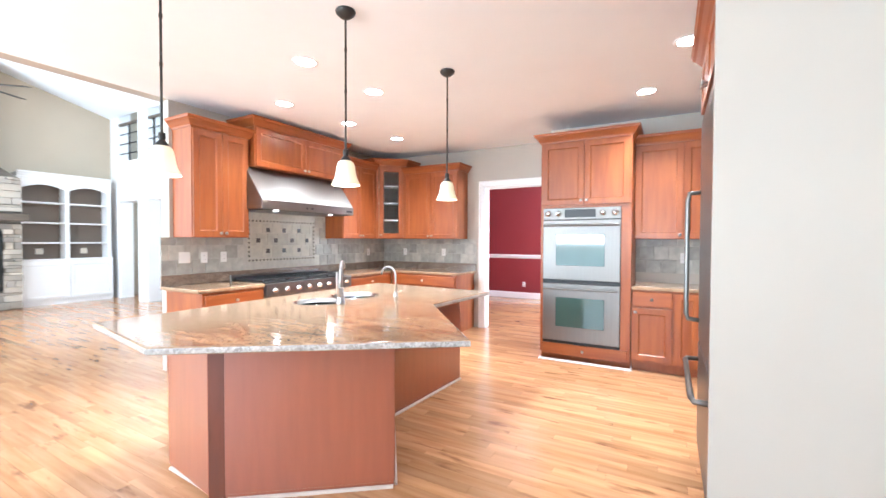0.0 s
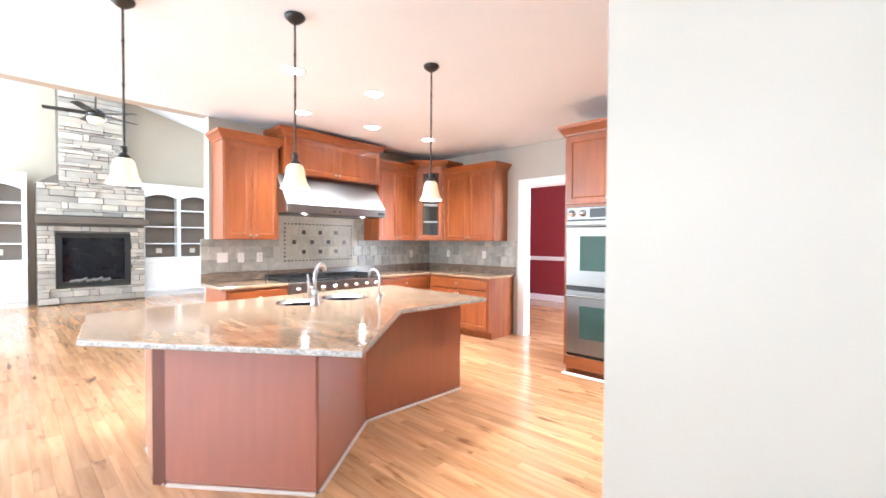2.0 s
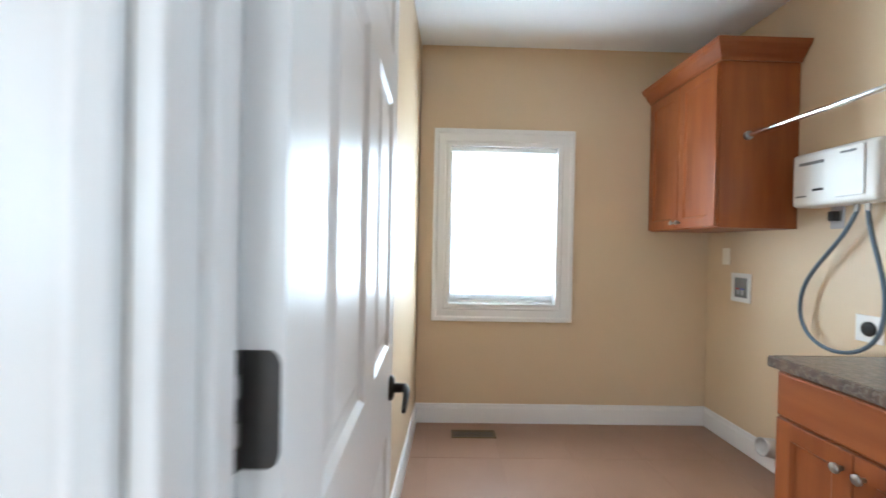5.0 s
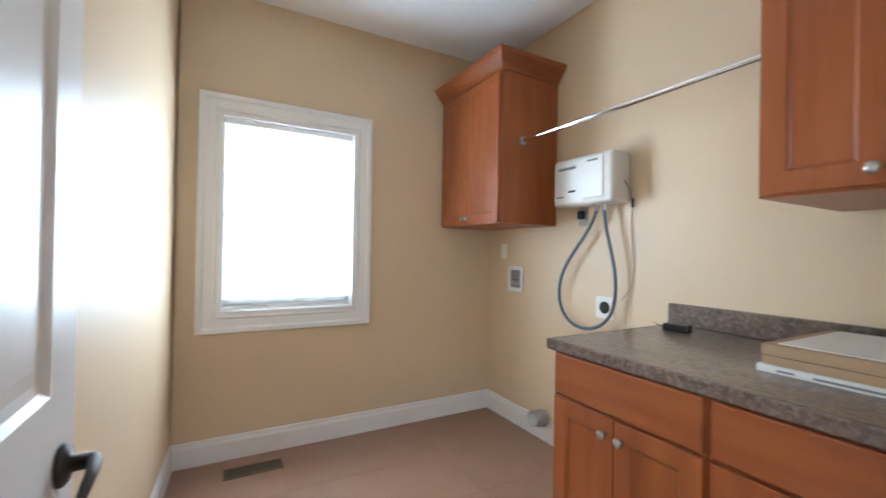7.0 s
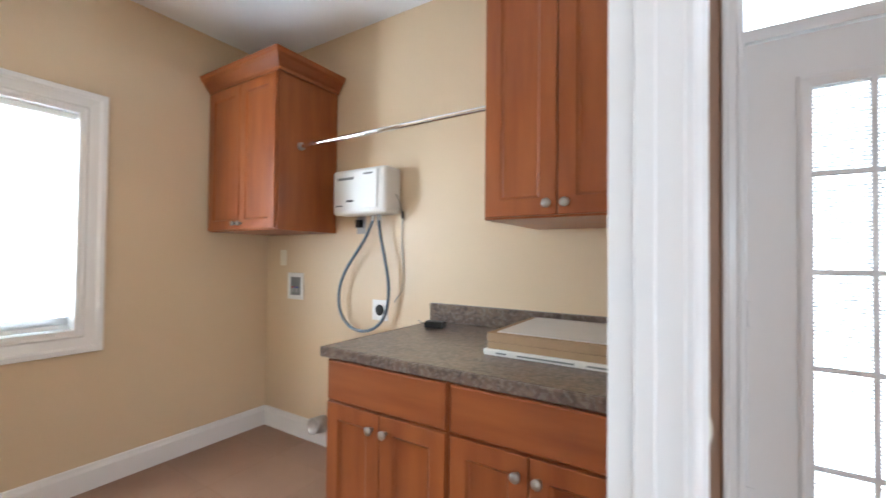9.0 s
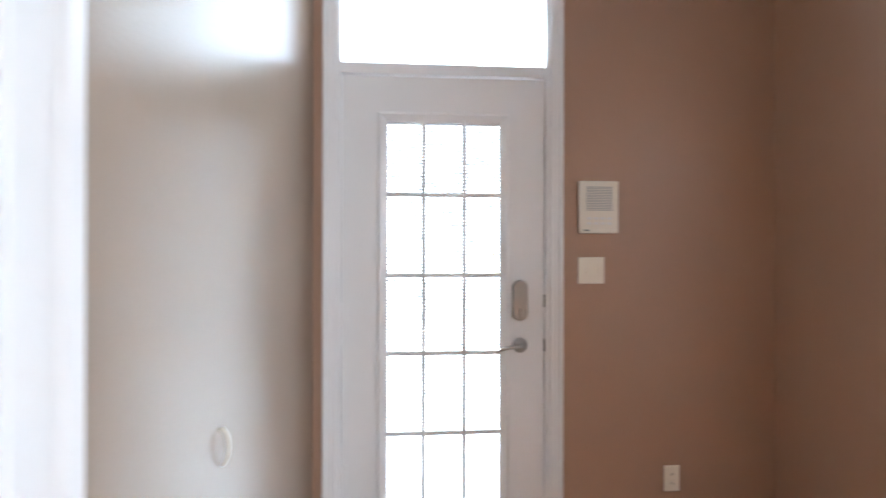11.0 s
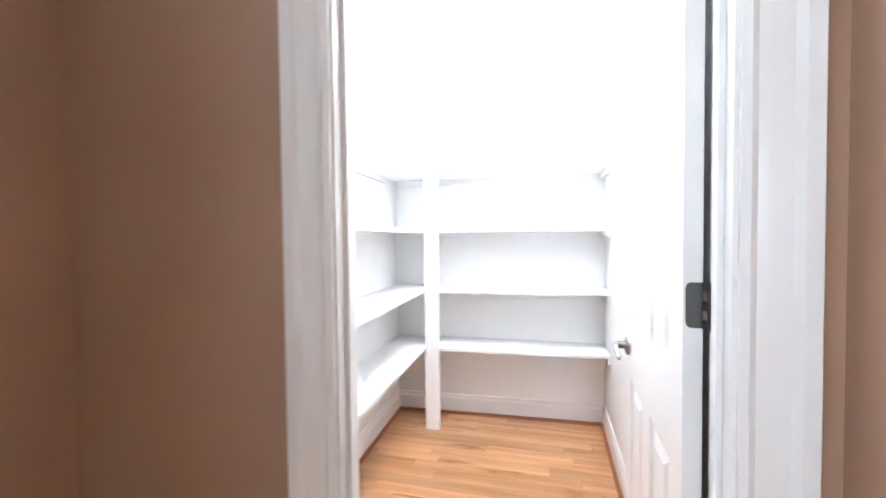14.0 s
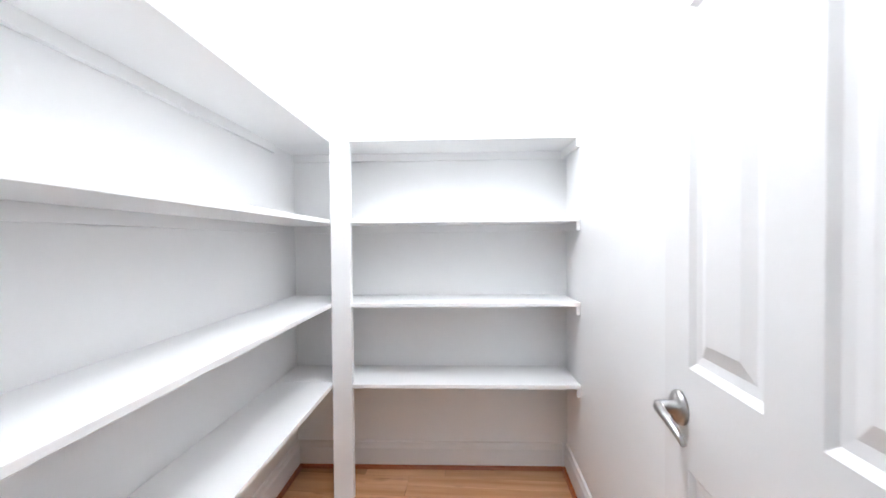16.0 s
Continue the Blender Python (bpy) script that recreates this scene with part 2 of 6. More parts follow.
LAMINATE = granite("laminate_grey_brown", (0.19, 0.125, 0.09), (0.06, 0.042, 0.036), (0.25, 0.21, 0.185), 22, (1, 1, 1), 0.3)


# ---------------------------------------------------------------- building helpers
def box(bm, x0, x1, y0, y1, z0, z1, bevel=0.0, seg=1):
    r = bmesh.ops.create_cube(bm, size=1.0)
    vs = r["verts"]
    for v in vs:
        v.co = Vector(((x0 + x1) / 2 + v.co.x * (x1 - x0), (y0 + y1) / 2 + v.co.y * (y1 - y0), (z0 + z1) / 2 + v.co.z * (z1 - z0)))
    if bevel:
        es = list({e for v in vs for e in v.link_edges})
        bmesh.ops.bevel(bm, geom=es, offset=bevel, segments=seg, affect='EDGES', profile=0.6)
    return vs


def cyl(bm, p, q, r, r2=None, seg=16, caps=True):
    p, q = Vector(p), Vector(q)
    d = q - p
    m = Matrix.Translation((p + q) / 2) @ d.to_track_quat('Z', 'Y').to_matrix().to_4x4()
    bmesh.ops.create_cone(bm, cap_ends=caps, segments=seg, radius1=r, radius2=r if r2 is None else r2, depth=d.length, matrix=m)


def lathe(bm, prof, at, axis=(0, 0, 1), seg=24):
    m = Matrix.Translation(at) @ Vector(axis).to_track_quat('Z', 'Y').to_matrix().to_4x4()
    rings = []
    for r, z in prof:
        rings.append([bm.verts.new(m @ Vector((r * math.cos(2 * math.pi * k / seg), r * math.sin(2 * math.pi * k / seg), z))) for k in range(seg)])
    for a, b in zip(rings, rings[1:]):
        for k in range(seg):
            f = bm.faces.new((a[k], a[(k + 1) % seg], b[(k + 1) % seg], b[k]))
            f.smooth = True
    if prof[0][0] > 1e-4:
        bm.faces.new(rings[0][::-1])
    if prof[-1][0] > 1e-4:
        bm.faces.new(rings[-1])


def tube(bm, pts, r, seg=10):
    pts = [Vector(p) for p in pts]
    rings, up = [], Vector((0, 0, 1))
    side = None
    for i, p in enumerate(pts):
        d = (pts[min(i + 1, len(pts) - 1)] - pts[max(i - 1, 0)]).normalized()
        if side is None:
            side = d.orthogonal().normalized()
        side = (side - d * side.dot(d)).normalized()
        o = d.cross(side)
        rr = r[i] if isinstance(r, (list, tuple)) else r
        rings.append([bm.verts.new(p + rr * (math.cos(2 * math.pi * k / seg) * side + math.sin(2 * math.pi * k / seg) * o)) for k in range(seg)])
    for a, b in zip(rings, rings[1:]):
        for k in range(seg):
            f = bm.faces.new((a[k], a[(k + 1) % seg], b[(k + 1) % seg], b[k]))
            f.smooth = True
    bm.faces.new(rings[0][::-1])
    bm.faces.new(rings[-1])


def bez(a, b, c, d, n=12):
    a, b, c, d = Vector(a), Vector(b), Vector(c), Vector(d)
    return [a * (1 - t) ** 3 + b * 3 * t * (1 - t) ** 2 + c * 3 * t * t * (1 - t) + d * t ** 3 for t in [i / n for i in range(n + 1)]]


def sweep(bm, path, prof, m=Matrix.Identity(4), closed=False):
    """path: (u, v) line; prof: (d to the line's right, h off the plane); m takes (u, v, h) to the world."""
    P = [Vector(p) for p in path]
    n = len(P)
    rings = []
    for i in range(n):
        a = P[i] - P[i - 1] if (i > 0 or closed) else P[1] - P[0]
        b = P[(i + 1) % n] - P[i] if (i < n - 1 or closed) else P[-1] - P[-2]
        a.normalize()
        b.normalize()
        na, nb = Vector((a.y, -a.x)), Vector((b.y, -b.x))
        k = na + nb
        k = k / max(k.dot(na), 0.2)
        rings.append([bm.verts.new(m @ Vector((P[i].x + k.x * d, P[i].y + k.y * d, h))) for d, h in prof])
    L = len(prof)
    pairs = list(zip(range(n), range(1, n))) + ([(n - 1, 0)] if closed else [])
    for i, j in pairs:
        for k in range(L):
            bm.faces.new((rings[i][k], rings[i][(k + 1) % L], rings[j][(k + 1) % L], rings[j][k]))
    if not closed:
        bm.faces.new(rings[0])
        bm.faces.new(rings[-1][::-1])
    bmesh.ops.recalc_face_normals(bm, faces=bm.faces[:])


def prism(bm, pts, z0, z1, bevel=0.0):
    lo = [bm.verts.new((x, y, z0)) for x, y in pts]
    hi = [bm.verts.new((x, y, z1)) for x, y in pts]
    n = len(pts)
    fs = [bm.faces.new(lo[::-1]), bm.faces.new(hi)]
    for i in range(n):
        fs.append(bm.faces.new((lo[i], lo[(i + 1) % n], hi[(i + 1) % n], hi[i])))
    bmesh.ops.recalc_face_normals(bm, faces=fs)
    if bevel:
        es = list({e for f in fs[:2] for e in f.edges})
        bmesh.ops.bevel(bm, geom=es, offset=bevel, segments=3, affect='EDGES', profile=0.5)


def mesh(name, bm, mats, smooth=False):
    me = bpy.data.meshes.new(name)
    bm.to_mesh(me)
    bm.free()
    for m in (mats if isinstance(mats, (list, tuple)) else [mats]):
        me.materials.append(m)
    return me


def part(name, bm, material, parent, label="", m=None):
    ob = new(name, mesh(name, bm, material))
    ob.parent = parent
    if m is not None:
        ob.matrix_basis = m
    if label:
        tagged(ob, label)
    return ob


def solid(name, bm, material, label="", category="", kind="", group=""):
    return tagged(new(name, mesh(name, bm, material)), label, category, group, kind)


def thing(name, label, category, m=Matrix.Identity(4), group="", kind=""):
    ob = new(name)
    ob.empty_display_size = 0.1
    ob.matrix_basis = m
    return tagged(ob, label, category, group, kind)


def wall_slab(bm, u0, u1, t0, t1, z0, z1, holes, m):
    """A wall u0..u1 long, t0..t1 thick, with holes (u0, u1, z0, z1) right through it."""
    us = sorted({u0, u1, *[h[0] for h in holes], *[h[1] for h in holes]})
    for a, b in zip(us, us[1:]):
        zs = [z0]
        for h in sorted((h for h in holes if h[0] <= a + 1e-6 and h[1] >= b - 1e-6), key=lambda h: h[2]):
            zs += [h[2], h[3]]
        zs.append(z1)
        for lo, hi in zip(zs[::2], zs[1::2]):
            if hi - lo > 1e-4:
                vs = box(bm, a, b, t0, t1, lo, hi)
                for v in vs:
                    v.co = m @ v.co


def wall(name, u0, u1, t0, t1, z0, z1, holes, m, front, back, label):
    """front: the paint of the face at t0, back: at t1."""
    bm = bmesh.new()
    wall_slab(bm, u0, u1, t0, t1, z0, z1, holes, m)
    bm.normal_update()
    n = (m.to_3x3() @ Vector((0, 1, 0))).normalized()
    for f in bm.faces:
        f.material_index = 1 if f.normal.dot(n) > 0.5 else 0
    ob = solid(name, bm, [front, back], label, "wall", "structure")
    return ob


I4 = Matrix.Identity(4)
CASING = [(0, 0), (0, 0.012), (0.012, 0.018), (0.022, 0.013), (0.035, 0.015), (0.066, 0.018), (0.078, 0.026), (0.10, 0.026), (0.104, 0.020), (0.104, 0)]
BASE = [(0, 0), (0.016, 0), (0.016, 0.105), (0.011, 0.118), (0.009, 0.135), (0, 0.14)]
CROWN = [(0, 0), (0.012, 0), (0.016, 0.016), (0.03, 0.03), (0.05, 0.062), (0.066, 0.075), (0.07, 0.09), (0.076, 0.10), (0, 0.10)]


def casing(name, parent, u0, u1, z1, m, z0=0.0, closed=False, material=None, k=1.0):
    """Casing round an opening u0..u1; m takes (u, z, off the wall) to the world."""
    bm = bmesh.new()
    if closed:
        sweep(bm, [(u0, z0), (u0, z1), (u1, z1), (u1, z0)], [(-d * k, h) for d, h in CASING], m, True)
    else:
        sweep(bm, [(u0, z0), (u0, z1), (u1, z1), (u1, z0)], [(-d * k, h) for d, h in CASING], m)
    return part(name, bm, material or WHITE, parent) if parent else solid(name, bm, material or WHITE, "white moulded casing round an opening", "trim", "structure")


def baseboard(path, name="baseboard", prof=BASE, material=None, label="white moulded baseboard along the wall"):
    bm = bmesh.new()
    sweep(bm, path, prof)
    return solid(name, bm, material or WHITE, label, "baseboard", "structure")


def plane_m(origin, u, n):
    """Takes (u, z, off) to the world: u runs along the wall, n points off it."""
    u, n = Vector(u).normalized(), Vector(n).normalized()
    return Matrix(((u.x, 0, n.x, origin[0]), (u.y, 0, n.y, origin[1]), (0, 1, 0, origin[2]), (0, 0, 0, 1)))


def lever(parent, m, name="lever_handle", material=None):
    """A lever on a rose; m takes local x along the lever, z off the door."""
    bm = bmesh.new()
    lathe(bm, [(0.0, 0), (0.033, 0), (0.033, 0.006), (0.026, 0.012), (0.013, 0.014), (0.012, 0.045), (0.0, 0.047)], (0, 0, 0))
    tube(bm, bez((0, 0, 0.04), (0.03, 0.004, 0.052), (0.07, 0.006, 0.05), (0.112, -0.02, 0.046)), [0.011, 0.0105, 0.01, 0.0095, 0.009, 0.009, 0.0085, 0.008, 0.008, 0.0075, 0.007, 0.006, 0.005])
    bm.transform(m)
    return part(name, bm, material or NICKEL, parent, "satin nickel lever handle")


def six_panel_door(name, w, h, label, m, hinge_mat=None, handle_sides=(1,), handle_mat=None, st=0.115, mid=1.025):
    """Leaf from the hinge at the origin along +x; its shown face at y = 0, thickness towards +y."""
    root = thing(name, label, "door", m, kind="structure")
    t = 0.035
    cw = (w - 3 * st) / 2
    rows = [(0.24, 0.80), (mid, 1.655), (1.775, h - 0.12)]
    holes = [(st + c * (cw + st), st + c * (cw + st) + cw, a, b) for c in (0, 1) for a, b in rows]
    us = [0, st, st + cw, 2 * st + cw, 2 * st + 2 * cw, w]
    for i in range(5):
        if i % 2 == 0:
            bm = bmesh.new()
            box(bm, us[i], us[i + 1], 0, t, 0.012, h)
            part("stile", bm, WHITE, root)
        else:
            zs = [0.012, 0.24, 0.80, mid, 1.655, 1.775, h - 0.12, h]
            for a, b in zip(zs[::2], zs[1::2]):
                bm = bmesh.new()
                box(bm, us[i], us[i + 1], 0, t, a, b)
                part("rail", bm, WHITE, root)
    for a, b, c, d in holes:
        bm = bmesh.new()
        for s in (0, 1):
            y = lambda k: k if s == 0 else t - k
            q = [[(a, c), (b, c), (b, d), (a, d)]]
            lv = [(0.0, 0.0), (0.012, 0.008), (0.028, 0.010), (0.055, 0.002)]
            rings = []
            for ins, dep in lv:
                rings.append([bm.verts.new((x, y(dep), z)) for x, z in [(a + ins, c + ins), (b - ins, c + ins), (b - ins, d - ins), (a + ins, d - ins)]])
            for r0, r1 in zip(rings, rings[1:]):
                for k in range(4):
                    bm.faces.new((r0[k], r0[(k + 1) % 4], r1[(k + 1) % 4], r1[k]))
            bm.faces.new(rings[-1])
        bmesh.ops.recalc_face_normals(bm, faces=bm.faces[:])
        part("panel", bm, WHITE, root)
    for s in handle_sides:
        mm = Matrix.Translation((w - 0.068, 0 if s > 0 else t, 0.905)) @ Matrix(((-1, 0, 0, 0), (0, 0, -s, 0), (0, 1, 0, 0), (0, 0, 0, 1)))
        lever(root, mm, material=handle_mat)
    return root


def recessed_light(x, y, z, k):
    root = thing("recessed_light", "round white recessed ceiling light, switched on", "ceiling light", Matrix.Translation((x, y, z)), "recessed lights in the ceiling")
    bm = bmesh.new()
    lathe(bm, [(0.098, 0.0), (0.096, -0.006), (0.078, -0.008), (0.074, -0.002)], (0, 0, 0))
    part("trim_ring", bm, WHITE, root)
    bm = bmesh.new()
    lathe(bm, [(0.0, -0.003), (0.074, -0.003)], (0, 0, 0))
    part("lens", bm, LAMP, root, "glowing white lens")
    d = bpy.data.lights.new("downlight", 'AREA')
    d.shape, d.size, d.energy, d.color = 'DISK', 0.14, 14, (1.0, 0.98, 0.95)
    d.spread = radians(105)
    new("downlight", d).location = (x, y, z - 0.012)
    return root


# ---------------------------------------------------------------- structure
H = 2.75          # kitchen and hall ceiling
XW, YW = -4.0, 6.07   # range wall and back wall of the kitchen
CT = 0.88         # worktop height


def XM(x):
    return Matrix.Translation((x, 0, 0)) @ Matrix.Rotation(radians(90), 4, 'Z')


def XN(x):
    return Matrix.Translation((x, 0, 0)) @ Matrix.Rotation(radians(-90), 4, 'Z')


def YM(y):
    return Matrix.Translation((0, y, 0))


def YN(y):
    return Matrix.Translation((0, y, 0)) @ Matrix.Rotation(radians(180), 4, 'Z')


wall("wall_range", 2.53, 6.2, 0, 0.15, 0, H, [], XM(XW), CREAM, CREAM, "cream painted kitchen wall behind the range")
wall("wall_kitchen_back", -4.0, -0.93, 0, 0.13, 0, H, [(-2.08, -1.02, 0, 2.165)], YM(YW), CREAM, RED, "cream kitchen wall with a cased doorway")
wall("wall_oven", -0.93, 1.40, 0, 0.68, 0, H, [], YM(5.52), CREAM, RED, "cream wall behind the oven tower")
wall("wall_kitchen_east", 0, 3.2, 0, 0.20, 0, H, [], pose(1.47, 2.334, 0, 0, 0, 87.1), TAN, CREAM, "wall between the kitchen and the laundry room")
LW = pose(0.56, 2.254, 0, 0, 0, -2.0)
wall("wall_laundry_front", 0, 1.5, 0, 0.09, 0, H, [(1.0, 1.5, 0, 2.15)], LW, CREAM, TAN, "cream wall beside the laundry doorway")
# Same wall plane as the cream stretch, in a darker, browner tone.
wall("wall_laundry_side", 1.5, 3.22, 0, 0.09, 0, H, [(1.5, 1.91, 0, 2.15)], LW, TAUPE, TAN, "pale taupe wall between laundry doorway and back door")
wall("wall_laundry_window", 1.61, 3.755, 0, 0.14, 0, H, [(1.815, 2.637, 0.85, 2.042)], YM(4.97), TAN, CREAM, "tan laundry wall with a window")
wall("wall_laundry_east", -5.11, -2.29, 0, 0.16, 0, H, [], XN(3.755), TAN, CREAM, "tan laundry wall above the worktop")
wall("wall_hall_east", -2.29, 0.01, 0, 0.16, 0, H, [(-2.045, -1.115, 0, 2.56)], XN(3.755), BROWN, CREAM, "brown painted wall with the glazed back door")
wall("wall_pantry_front", -3.755, -1.96, 0, 0.085, 0, H, [(-2.997, -2.222, 0, 2.155)], YN(0.07), BROWN, PANTRY, "brown painted wall with the pantry doorway")
PANTRY_SKEW = Matrix.Translation((2.72, -1.75, 0)) @ Matrix.Rotation(radians(2.6), 4, 'Z') @ Matrix.Translation((-2.72, 1.75, 0))
wall_pe = wall("wall_pantry_east", 0.02, 2.15, 0, 0.15, 0, H, [], XN(3.64), PANTRY, CREAM, "white pantry wall")
wall_pb = wall("wall_pantry_back", -3.72, -2.06, 0, 0.12, 0, H, [], YN(-2.05), PANTRY, CREAM, "white pantry wall behind the shelves")
wall_pb.matrix_basis = wall_pe.matrix_basis = PANTRY_SKEW
wall("wall_pantry_west", -2.15, -0.015, 0, 0.12, 0, H, [], XM(2.182), PANTRY, CREAM, "white pantry wall beside the door")
wall("wall_hall_stub", -0.01, 0.85, 0, 0.12, 0, H, [], XM(2.08), BROWN, CREAM, "short brown wall end beside the pantry")
wall("wall_kitchen_south_east", 0.01, 4.1, 0, 0.12, 0, H, [], XN(1.96), CREAM, CREAM, "cream wall of the breakfast area")
wall("wall_breakfast", -1.96, 4.15, 0, 0.15, 0, H, [(-0.95, 3.35, 0.45, 2.45)], YN(-4.1), CREAM, CREAM, "cream wall with wide breakfast windows")
wall("wall_great_room_far", -3.75, 4.97, 0, 0.2, 0, 6.2, [], XM(-11.0), BEIGE, CREAM, "tall beige wall round the fireplace")
wall("wall_great_room_south", 4.15, 11.0, 0, 0.15, 0, 6.2, [(4.9, 10.3, 0.5, 4.3)], YN(-3.6), BEIGE, CREAM, "beige great room wall with tall windows")
wall("wall_great_room_north", -11.0, -4.15, 0, 0.25, 0, 6.2, [(-10.55, -9.75, 0, 2.2), (-9.35, -8.75, 0, 2.2), (-10.62, -9.75, 3.1, 4.35), (-9.35, -8.7, 3.1, 4.35)], YM(4.85), WHITE, CREAM, "white wall with cased doorways and a loft opening")
wall("wall_header", -3.75, 2.53, 0, 0.15, H, 6.2, [], XM(XW), CREAM, BEIGE, "header over the opening to the great room")
wall("wall_great_room_end", 2.53, 4.85, 0, 0.15, H, 6.2, [], XM(XW), CREAM, WHITE, "upper wall over the range wall")
wall("wall_breakfast_side", -4.1, -3.6, 0, 0.15, 0, H, [], XM(-4.0), CREAM, CREAM, "short cream wall by the breakfast windows")
wall("wall_dining_far", -4.6, 2.2, 0, 0.15, 0, H, [(-1.9, -0.75, 0.75, 2.2)], YM(9.5), RED, CREAM, "dark red dining room wall with a window")
wall("wall_dining_west", 6.2, 9.5, 0, 0.15, 0, H, [], XM(-4.45), RED, CREAM, "dark red dining room wall")
wall("wall_dining_east", -9.5, -6.2, 0, 0.15, 0, H, [(-9.0, -7.0, 0.6, 2.3)], XN(2.0), RED, CREAM, "dark red dining room wall with a wide window")

# rooms beyond the great room
# Its unseen openings are added to let the fill lamp behind it in.
wall("wall_passage", -11.2, -4.15, 0, 0.15, 0, 6.2, [(-9.8, -5.2, 0.9, 2.4), (-9.8, -5.2, 3.6, 5.0)], YM(7.2), BEIGE, CREAM, "far passage wall beyond the doorways")
wall("wall_passage_west", 5.1, 7.2, 0, 0.15, 0, 6.2, [], XM(-11.0), BEIGE, CREAM, "passage end wall")


def slab(name, x0, x1, y0, y1, z0, z1, m, label, cat):
    bm = bmesh.new()
    box(bm, x0, x1, y0, y1, z0, z1)
    return solid(name, bm, m, label, cat, "structure")


slab("ceiling", XW, 3.92, -4.25, 6.2, H, H + 0.12, CEIL, "flat white ceiling of kitchen and hall", "ceiling")
slab("ceiling_dining", -4.6, 2.2, 6.2, 9.65, H, H + 0.12, CEIL, "white dining room ceiling", "ceiling")
slab("loft_floor", -11.0, -4.15, 5.1, 7.2, 2.78, 3.06, CEIL, "loft floor over the passage", "floor")
slab("ceiling_passage", -11.0, -4.15, 5.1, 7.2, 6.2, 6.3, CEIL, "white ceiling over the loft", "ceiling")
bm = bmesh.new()
for y0, z0, y1, z1 in [(4.85, 4.12, -1.2, 5.75), (-1.2, 5.75, -3.6, 5.1)]:
    vs = [bm.verts.new(p) for p in [(-11.0, y0, z0), (-4.15, y0, z0), (-4.15, y1, z1), (-11.0, y1, z1), (-11.0, y0, z0 + 0.15), (-4.15, y0, z0 + 0.15), (-4.15, y1, z1 + 0.15), (-11.0, y1, z1 + 0.15)]]
    for f in [(0, 1, 2, 3), (7, 6, 5, 4), (0, 4, 5, 1), (1, 5, 6, 2), (2, 6, 7, 3), (3, 7, 4, 0)]:
        bm.faces.new([vs[i] for i in f])
bmesh.ops.recalc_face_normals(bm, faces=bm.faces[:])
solid("ceiling_great_room", bm, CEIL, "white sloping ceiling of the great room", "ceiling", "structure")

bm = bmesh.new()
box(bm, -11.2, 3.9, -4.25, 9.65, -0.25, -0.012)
solid("subfloor", bm, SEAM, "dark subfloor under the boards", "floor", "structure")
bm = bmesh.new()
box(bm, -60, 60, -60, 60, -0.5, -0.3)
solid("ground", bm, mat("lawn", (0.07, 0.11, 0.03), 0.9, vary=0.4, scale=2), "grass outside the house", "ground", "structure")

# ---------------------------------------------------------------- openings
def jambs(u0, u1, z1, t0, t1, m, name):
    """Jamb boards lining an opening, with a stop."""
    root = thing(name, "white door jamb lining the opening", "trim", kind="structure")
    s0, s1 = t0 + (t1 - t0) * 0.35, t0 + (t1 - t0) * 0.62
    for part_name, a, b, c, d, lo, hi in (
            ("side_board", u0, u0 + 0.018, t0, t1, 0, z1 - 0.018), ("side_board", u1 - 0.018, u1, t0, t1, 0, z1 - 0.018), ("head_board", u0, u1, t0, t1, z1 - 0.018, z1),
            ("stop", u0 + 0.018, u0 + 0.03, s0, s1, 0, z1 - 0.03), ("stop", u1 - 0.03, u1 - 0.018, s0, s1, 0, z1 - 0.03), ("stop", u0 + 0.018, u1 - 0.018, s0, s1, z1 - 0.03, z1 - 0.018)):
        bm = bmesh.new()
        box(bm, a, b, c, d, lo, hi, 0.0012)
        bm.transform(m)
        part(part_name, bm, WHITE, root)
    return root


def wall_plane(m, t, side):
    """Takes (u, z, off) to the world for a wall matrix m, at depth t; side -1: off the front."""
    return m @ Matrix(((1, 0, 0, 0), (0, 0, side, t), (0, 1, 0, 0), (0, 0, 0, 1)))


jambs(1.0, 1.91, 2.15, -0.003, 0.093, LW, "jamb_laundry")
casing("casing_laundry", None, 0.996, 1.914, 2.146, wall_plane(LW, 0, -1), k=1.12)
jambs(-2.997, -2.222, 2.155, -0.003, 0.088, YN(0.07), "jamb_pantry")
casing("casing_pantry", None, -2.985, -2.232, 2.143, wall_plane(YN(0.07), 0, -1), k=1.08)
jambs(-2.08, -1.02, 2.165, -0.003, 0.133, YM(YW), "jamb_dining")
casing("casing_dining", None, -2.068, -1.032, 2.153, wall_plane(YM(YW), 0, -1))
casing("casing_passage", None, -10.55, -9.75, 2.2, wall_plane(YM(4.85), 0, -1))
casing("casing_passage_side", None, -9.35, -8.75, 2.2, wall_plane(YM(4.85), 0, -1))

baseboard([(1.475, 2.36), (1.605, 4.97), (3.755, 4.97), (3.755, 3.5)], label="white moulded baseboard in the laundry room")
baseboard([(3.755, 1.05), (3.755, 0.07), (3.105, 0.07)], label="white moulded baseboard on the brown walls")
baseboard([(3.64, -0.06), (3.64, -2.05), (2.20, -2.05)], label="white moulded baseboard round the pantry").matrix_basis = PANTRY_SKEW
baseboard([(2.182, -2.08), (2.182, -0.02)], label="white moulded baseboard beside the pantry door")
QR = [(0.017, 0), (0.034, 0), (0.030, 0.010), (0.017, 0.017)]
baseboard([(3.64, -0.06), (3.64, -2.05), (2.20, -2.05)], "shoe_moulding", QR, CHERRY_H, "brown wooden shoe moulding on the pantry floor").matrix_basis = PANTRY_SKEW
baseboard([(2.182, -2.06), (2.182, -0.02)], "shoe_moulding", QR, CHERRY_H, "brown wooden shoe moulding beside the pantry door")
